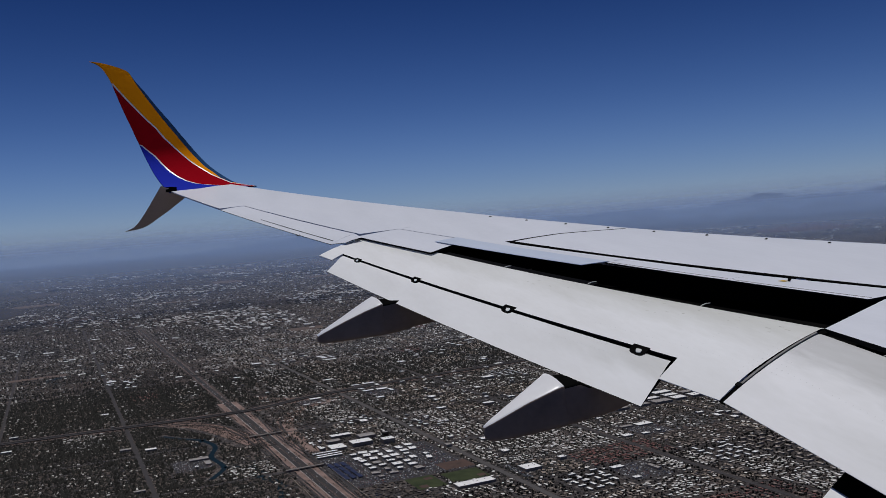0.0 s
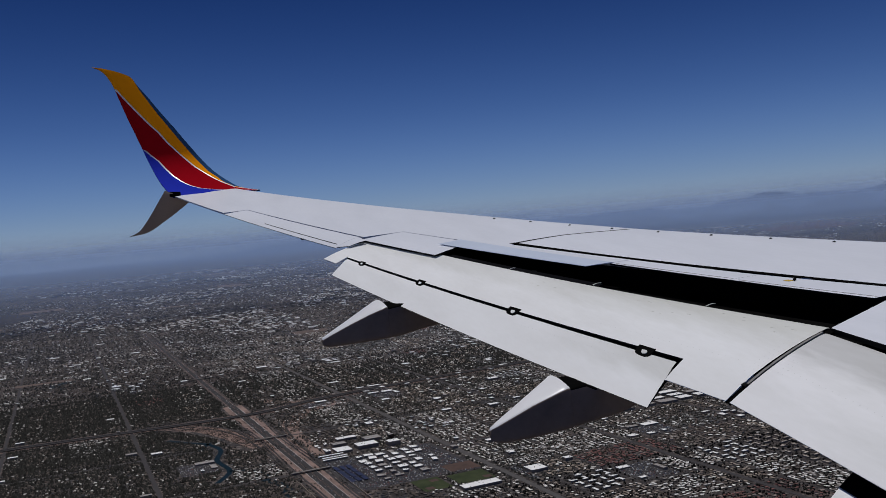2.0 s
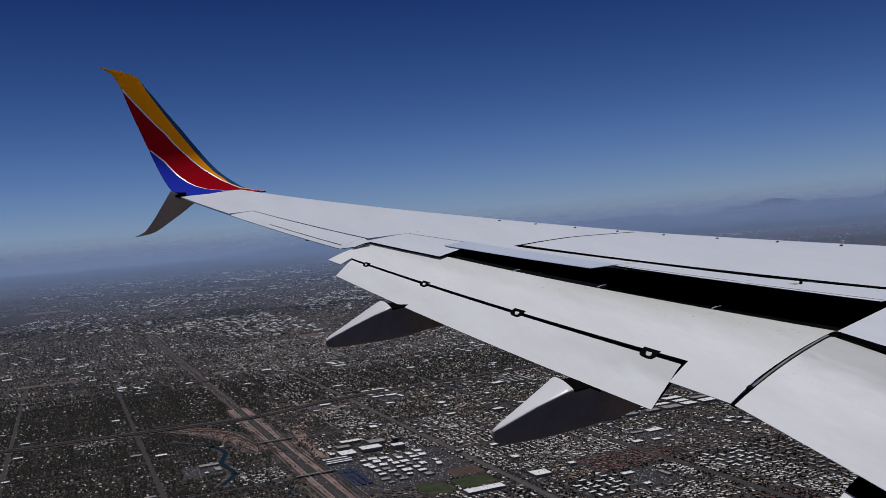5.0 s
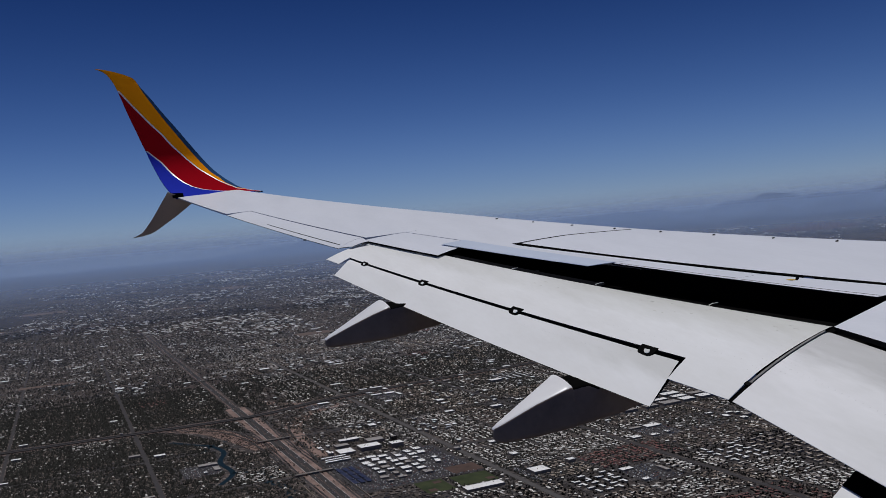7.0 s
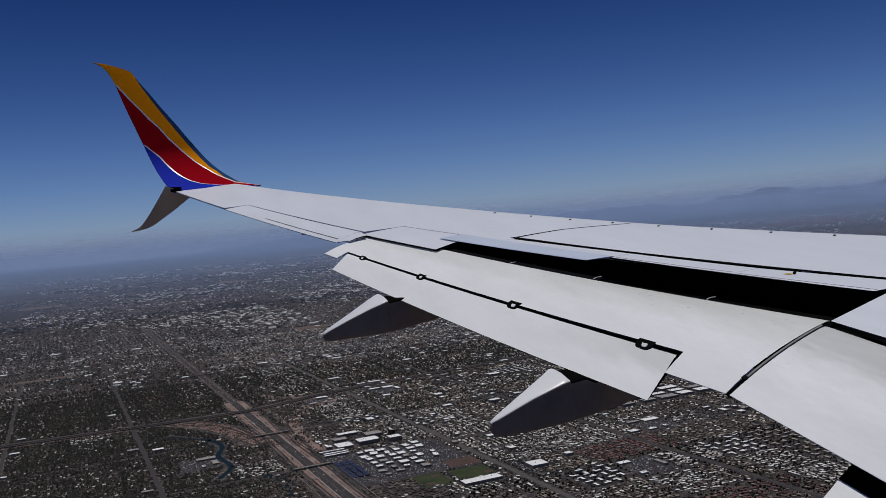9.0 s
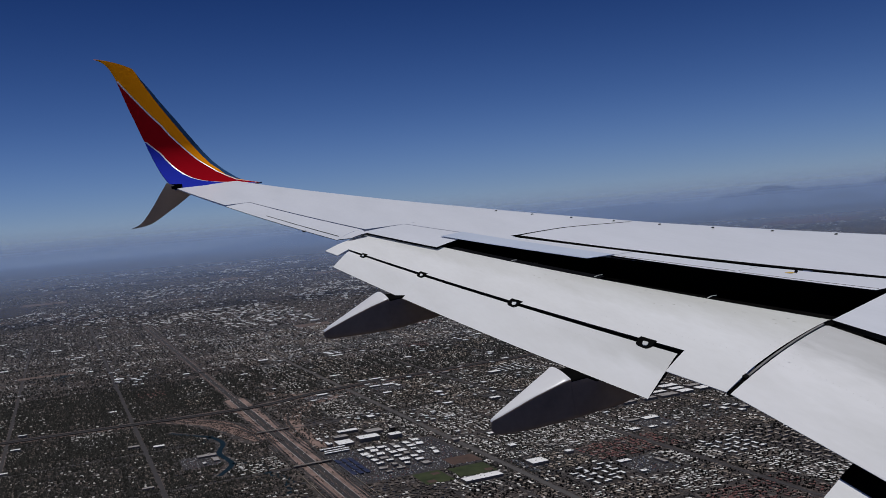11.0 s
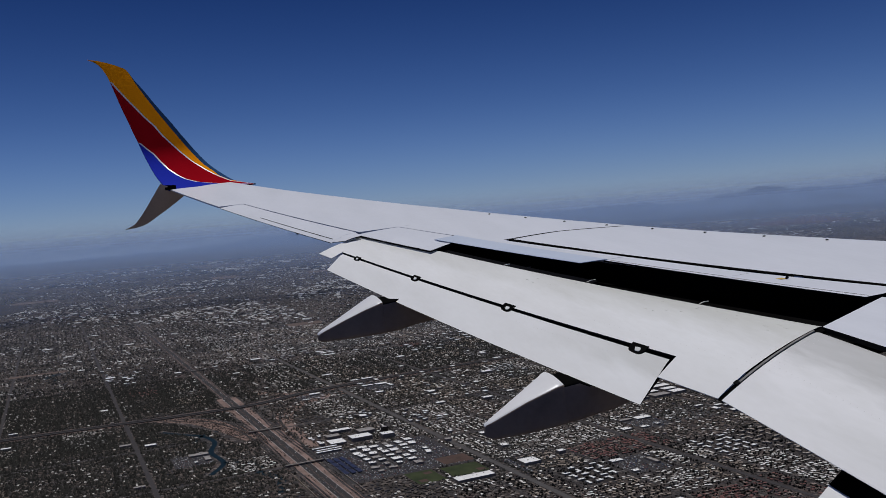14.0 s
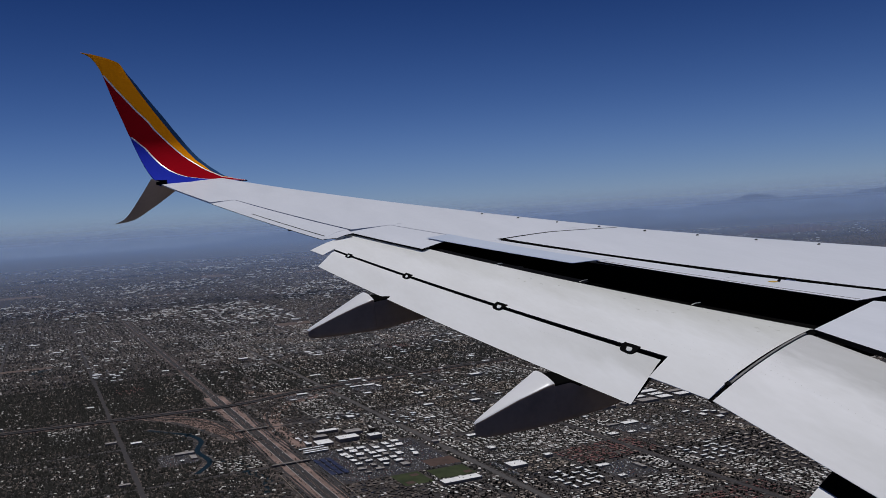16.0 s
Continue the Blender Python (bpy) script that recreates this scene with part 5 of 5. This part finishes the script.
def house_rows(s, kind, roof_mat, words):
    n = len(s)
    ang = np.radians(s[:, 2] + (rng.choice([0, 90], n) if kind != 1 else 0) + rng.normal(0, 5, n) + CITY_TURN)
    L, W = rng.uniform(0.36, 0.62, n) * s[:, 3], rng.uniform(0.25, 0.40, n) * s[:, 3]
    h, r = rng.uniform(0.16, 0.30, n), rng.uniform(0.07, 0.19, n) * (0.4 if kind == 1 else 1)
    x, y = to_world(s[:, 0], s[:, 1])
    c, si = np.cos(ang), np.sin(ang)

    def pt(a, b, z):
        return np.stack([x + a * c - b * si, y + a * si + b * c, z], 1)
    Z = np.full(n, -0.02)
    V1 = np.stack([pt(sx * L, sy * W, z) for z in (Z, h) for sx, sy in ((-1, -1), (1, -1), (1, 1), (-1, 1))], 1).reshape(-1, 3)
    o = (np.arange(n) * 8)[:, None]
    Q1 = np.concatenate([o + np.array(f) for f in ((0, 1, 5, 4), (1, 2, 6, 5), (2, 3, 7, 6), (3, 0, 4, 7))], 1).reshape(-1, 4)
    bulk("house_walls", V1, Q1, np.zeros((0, 3)), [M_HOUSEW], "stucco walls of thousands of low houses", "houses")
    ov = 0.05
    roof = [pt(sx * (L + ov), sy * (W + ov), h - 0.01) for sx, sy in ((-1, -1), (1, -1), (1, 1), (-1, 1))] + [pt(-(L - W * 0.8), 0 * W, h + r), pt(L - W * 0.8, 0 * W, h + r)]
    V2 = np.stack(roof, 1).reshape(-1, 3)
    o = (np.arange(n) * 6)[:, None]
    Q2 = np.concatenate([o + np.array(f) for f in ((0, 1, 5, 4), (2, 3, 4, 5))], 1).reshape(-1, 4)
    T2 = np.concatenate([o + np.array(f) for f in ((1, 2, 5), (3, 0, 4))], 1).reshape(-1, 3)
    bulk("house_roofs", V2, Q2, T2, [roof_mat], words, "houses")


SITES = house_sites()
for kind, (key, words) in enumerate((("brown", "brown and grey hipped house roofs"), ("pale", "pale and white low roofs of homes and flats"), ("red", "red-brown tiled house roofs"), ("dark", "dark house roofs among trees"), ("tan", "tan and buff house roofs"), ("slate", "slate-grey house roofs"))):
    house_rows(SITES[SITES[:, 4] == kind], kind, M_ROOFS[key], words)


def trees(n_near, n_far):
    t = (1 + 5 ** 0.5) / 2
    base = np.array([(-1, t, 0), (1, t, 0), (-1, -t, 0), (1, -t, 0), (0, -1, t), (0, 1, t), (0, -1, -t), (0, 1, -t), (t, 0, -1), (t, 0, 1), (-t, 0, -1), (-t, 0, 1)]) / 1.9
    tri = np.array([(0, 11, 5), (0, 5, 1), (0, 1, 7), (0, 7, 10), (0, 10, 11), (1, 5, 9), (5, 11, 4), (11, 10, 2), (10, 7, 6), (7, 1, 8),
                    (3, 9, 4), (3, 4, 2), (3, 2, 6), (3, 6, 8), (3, 8, 9), (4, 9, 5), (2, 4, 11), (6, 2, 10), (8, 6, 7), (9, 8, 1)])
    p = np.concatenate([105 + 295 * rng.random(n_near) ** 0.85, 280 + 1150 * rng.random(n_far) ** 1.7])
    q = np.where(rng.random(len(p)) < 0.22, rng.uniform(-0.22, 0.2, len(p)), rng.uniform(-0.16, 1.32, len(p))) * p
    # rows of trees along the avenues
    rows_q = rng.choice(ARTERIALS_Q, 5200)
    p = np.concatenate([p, rng.uniform(108, 430, 5200), np.repeat(ARTERIALS_P[:5], 900) + rng.choice([-1.4, 1.4], 4500)])
    q = np.concatenate([q, rows_q + rng.choice([-1.55, 1.55], 5200), rng.uniform(-60, 260, 4500)])
    ok = in_sight(p, q) & (free(p, q, 0.1) | (free(p, q, 0.1, False) & (q < 0.2 * p)))
    dens = np.sin(p * 0.11 + 3 * np.sin(q * 0.07)) * np.sin(q * 0.13 + 2 * np.sin(p * 0.05))
    ok &= rng.random(len(p)) < 0.5 + 0.33 * dens + 0.3 * (q < FWY) + 0.15 * (q < 25) + 0.5 * (q > 75)
    p, q = p[ok], q[ok]
    n = len(p)
    x, y = to_world(p, q)
    rad = (0.12 + 0.27 * rng.random(n) ** 1.6) * np.where(p < 330, 1.0, 1.35) * np.where((q < 0.16 * p) & (p < 300), 1.2, 1.0) * np.clip(p / 210, 0.72, 1.0)
    near = p < 180
    V = base[None] * rad[:, None, None] * rng.uniform(0.6, 1.3, (n, 12, 1))
    V[:, :, 2] *= rng.uniform(0.8, 1.6, n)[:, None]
    V += np.stack([x, y, rad * 0.75], 1)[:, None]
    A = V[near]
    F = (tri[None] + (np.arange(len(A)) * 12)[:, None, None]).reshape(-1, 3)
    bulk("street_trees", A.reshape(-1, 3), np.zeros((0, 4)), F, [M_TREE], "dark green street and yard trees", "trees")
    # farther off: five points, four faces
    eight = np.array([(0, 1, 4), (1, 2, 4), (2, 3, 4), (3, 0, 4)])
    six = np.array([(1, 0, -0.7), (0, 1, -0.7), (-1, 0, -0.7), (0, -1, -0.7), (0, 0, 1)])
    far = ~near
    m = int(far.sum())
    B = six[None] * (rad[far] * 1.15)[:, None, None] * rng.uniform(0.7, 1.3, (m, 5, 1)) + np.stack([x[far], y[far], rad[far] * 0.75], 1)[:, None]
    F = (eight[None] + (np.arange(m) * 5)[:, None, None]).reshape(-1, 3)
    bulk("far_trees", B.reshape(-1, 3), np.zeros((0, 4)), F, [M_TREE], "dark far trees between the roofs", "trees")


trees(190000, 150000)


def verge_shrubs(n):
    """Scrub on the freeway banks and the bare ground by the interchange."""
    p = rng.uniform(110, 318, n)
    side = rng.choice([-1, 1], n)
    q = FWY + side * (2.1 + 3.2 * np.round(rng.random(n) * 3) / 3 + rng.normal(0, 0.12, n))
    lobe = rng.random(n) < 0.3
    p = np.where(lobe, rng.uniform(255, 318, n), p)
    q = np.where(lobe, np.interp(p, [258, 282, 300, 318], [52, 47, 41, 28]) + rng.uniform(-4, 4, n), q)
    cross = rng.random(n) < 0.25
    q = np.where(cross, rng.uniform(-60, 220, n), q)
    p = np.where(cross, np.interp(q, [c[1] for c in CROSS], [c[0] for c in CROSS]) + rng.choice([-3.4, -2.1, 2.1, 3.4], n) + rng.normal(0, 0.2, n), p)
    k = (rng.random(n) < 0.5 + 0.5 * np.sin(p * 0.4)) | cross | lobe
    p, q = p[k], q[k]
    n = len(p)
    x, y = to_world(p, q)
    r = rng.uniform(0.06, 0.17, n)
    six = np.array([(1, 0, 0), (0, 1, 0), (-1, 0, 0), (0, -1, 0), (0, 0, 1), (0, 0, -0.8)])
    eight = np.array([(0, 1, 4), (1, 2, 4), (2, 3, 4), (3, 0, 4), (1, 0, 5), (2, 1, 5), (3, 2, 5), (0, 3, 5)])
    V = six[None] * r[:, None, None] * rng.uniform(0.7, 1.3, (n, 6, 1)) + np.stack([x, y, r * 0.6], 1)[:, None]
    F = (eight[None] + (np.arange(n) * 6)[:, None, None]).reshape(-1, 3)
    bulk("verge_shrubs", V.reshape(-1, 3), np.zeros((0, 4)), F, [M_TREE], "dark scrub on the freeway banks", "shrubs")


verge_shrubs(9500)


def boxes(name, p, q, lp, lq, h, mat, label, category):
    n = len(p)
    x, y = to_world(p, q)
    V = np.stack([np.stack([x + sx * lp * -0.995 + sy * lq * -0.0995, y + sx * lp * -0.0995 + sy * lq * 0.995, z], 1)
                  for z in (np.full(n, -0.02), h) for sx, sy in ((-1, -1), (1, -1), (1, 1), (-1, 1))], 1).reshape(-1, 3)
    o = (np.arange(n) * 8)[:, None]
    Q = np.concatenate([o + np.array(f) for f in ((4, 5, 6, 7), (0, 1, 5, 4), (1, 2, 6, 5), (2, 3, 7, 6), (3, 0, 4, 7))], 1).reshape(-1, 4)
    bulk(name, V, Q, np.zeros((0, 3)), [mat], label, category)


def far_city(n):
    r = 520 * (6.0 ** rng.random(n))
    a = rng.uniform(radians(72 - 30), radians(72 + 30), n)
    x, y = -r * np.sin(a), r * np.cos(a)
    p, q = -0.995 * x - 0.0995 * y, -0.0995 * x + 0.995 * y
    clump = np.sin(p * 0.016 + 2 * np.sin(q * 0.011)) + np.sin(q * 0.021 + 1.7 * np.sin(p * 0.009))
    fine = np.sin(p * 0.055 + 2 * np.sin(q * 0.043)) + np.sin(q * 0.075 + 2 * np.sin(p * 0.037))
    ok = rng.random(n) < (0.025 + 0.68 * np.clip(clump, 0, 1.6) * np.clip(0.45 + 0.7 * fine, 0.1, 1.6)) * np.clip((a - radians(44)) / radians(20), 0.12, 1.0) * np.clip((radians(104) - a) / radians(22), 0.3, 1.0)
    p, q = p[ok], q[ok]
    k = len(p)
    f = np.clip(p / 1000, 0.6, 2.2) * 0.8
    big = np.where(rng.random(k) < 0.25, 2.1, 0.9)
    boxes("far_buildings", p, q, rng.uniform(0.4, 1.4, k) * f * big, rng.uniform(0.5, 2.2, k) * f * big, rng.uniform(0.3, 0.9, k), M_FARROOF, "pale and brown roofs of the far city", "buildings")


far_city(190000)


def far_homes(n):
    """Homes of the outer quarters, in rows along their streets."""
    p = 515 + 800 * rng.random(n) ** 1.35
    q = rng.uniform(-0.22, 1.1, n) * p
    row = 2.6 * np.where(p < 800, 1.0, 1.5)
    q = np.where((np.sin(p * 0.03) + np.sin(q * 0.035)) > 0, np.round(q / row) * row + rng.normal(0, 0.2, n), q)
    gap = np.sin(p * 0.021 + 1.5 * np.sin(q * 0.018)) + np.sin(q * 0.027 + 1.3 * np.sin(p * 0.015))
    ok = in_sight(p, q) & free(p, q, 0.2) & (rng.random(n) < np.clip(0.75 + 0.5 * gap, 0.08, 1.0))
    p, q = p[ok], q[ok]
    k = len(p)
    g = np.clip(p / 620, 0.9, 1.7)
    boxes("far_homes", p, q, rng.uniform(0.28, 0.6, k) * g, rng.uniform(0.28, 0.65, k) * g, rng.uniform(0.2, 0.4, k), M_FARHOME, "small roofs of the outer quarters", "houses")


far_homes(90000)


def cars(n):
    zone = [(199, 230, 61, 91), (181, 194, 97.2, 99)] + LOTS
    P_, Q_ = [], []
    for a, b, c, d in zone:
        m = n if (b - a) > 20 else n // 8
        P_.append(a + np.floor(rng.random(m) * (b - a) / 0.55) * 0.55)
        Q_.append(c + np.floor(rng.random(m) * (d - c) / 0.24) * 0.24)
    p, q = np.concatenate(P_), np.concatenate(Q_)
    ok = np.ones(len(p), bool)
    for a, b, c, d in CLEAR:
        if (b - a) < 12 and (d - c) < 12:
            ok &= ~((p > a) & (p < b) & (q > c) & (q < d))
    p, q = p[ok], q[ok]
    boxes("parked_cars", p, q, np.full(len(p), 0.17), np.full(len(p), 0.075), np.full(len(p), 0.14), M_CAR, "parked cars of many colours in lots", "cars")


cars(2600)


def traffic(n):
    """Cars on the two freeways."""
    p = rng.uniform(110, 700, n)
    lane = rng.choice([-1.25, -0.9, -0.5, 0.5, 0.9, 1.25], n)
    q = FWY + lane * np.where(p > 335, 0.65, 1.0)
    boxes("freeway_traffic", p, q, np.full(n, 0.17), np.full(n, 0.075), np.full(n, 0.2), M_CAR, "small cars spread along the freeway lanes", "cars")


traffic(420)
for dq in (-1.48, 1.48):
    strip("lane_line", [(-300, FWY + dq), (100, FWY + dq), (335, FWY + dq)], 0.06, 0.066, M_PAINT, "thin white edge line of the freeway", "road marking")


# ---------- hills and haze ----------
def ridge(name, r, a0, a1, height, seed, label, base=-5.0, rough=1.0, depth=260, closed=False, rock=None):
    """A mountain range along an arc: rows from its foot over the crest to its back."""
    V, F = [], []
    n, k = 160, 7
    for i in range(n + 1):
        t = i / n
        a = radians(a0 + (a1 - a0) * t)
        crest = height(t) * (math.sin(math.pi * t) if closed else 1.0) * (0.72 + 0.5 * rough * noise.fractal(Vector((t * 13 + seed, seed, 0)), 1.0, 2.0, 6))
        for j in range(k):
            s = j / (k - 1)
            z = base + max(0.2, crest) * math.sin(math.pi * min(1.0, s * 1.25) * 0.5 if s < 0.8 else math.pi / 2) + crest * 0.25 * noise.noise(Vector((t * 40 + seed, s * 4, 3)))  * math.sin(math.pi * s)
            rr = r + depth * s
            V.append((-rr * math.sin(a), rr * math.cos(a), z if j else base))
    for i in range(n):
        for j in range(k - 1):
            a = i * k + j
            F.append((a, a + 1, a + 1 + k, a + k))
    tagged(mesh_object(name, V, F, rock or M_HILL, smooth=60), label, "mountains", kind="structure")


def hump(t, c, w):
    return math.exp(-((t - c) / w) ** 2)


ridge("mountain_range", 4300, 40, 104, lambda t: 58 + 34 * hump(t, 0.02, 0.16) + 36 * min(1.0, max(0.0, (0.5 - t) / 0.2)) + 18 * hump(t, 0.58, 0.10) - 46 * min(1.0, max(0.0, t - 0.64) / 0.16), 2.0, "hazy blue mountain range on the horizon", rough=1.0)
ridge("near_hills", 3300, 40, 64, lambda t: 40 + 26 * hump(t, 0.15, 0.3), 5.5, "low brown desert hills far off", rough=1.0)
ridge("foothills", 2700, 40, 60, lambda t: 22 + 18 * hump(t, 0.10, 0.25) + 8 * hump(t, 0.55, 0.1), 11.5, "low rolling foothills before the range", rough=1.3)
ridge("desert_butte", 900, 96, 108, lambda t: 10 + 6 * hump(t, 0.7, 0.3), 8.5, "low reddish desert hill", rough=0.8, depth=200, base=-2, closed=True)


ridge("red_butte", 1750, 46.5, 53, lambda t: 9 + 5 * hump(t, 0.4, 0.2), 3.3, "low reddish rock hill in the city", rough=0.9, depth=220, base=-2, closed=True, rock=M_REDHILL)


def haze(r, most, top, rise):
    """A wide shallow bowl of thin air, so that the high sun lights it as it lights real dust."""
    V, F = [], []
    n, zs = 72, (-0.5, 12, 25, 40, 60, 63, 66, top)
    for i in range(n):
        a = 2 * math.pi * i / n
        V += [((r + 1.6 * z) * math.cos(a), (r + 1.6 * z) * math.sin(a), z) for z in zs]
    k = len(zs)
    for i in range(n):
        for j in range(k - 1):
            a, b = i * k + j, ((i + 1) % n) * k + j
            F.append((a, b, b + 1, a + 1))
    ob = mesh_object("haze", V, F, haze_material("dusty_air", most, top, rise), smooth=60)
    tagged(ob, "thin bluish dusty air over the city", "haze", kind="structure")


haze(360, 0.08, 66.5, 60.0)
haze(780, 0.37, 71, 46.0)
haze(1500, 0.42, 82, 36.0)
haze(2800, 0.40, 135, 26.0)
haze(3900, 0.50, 190, 14.0)
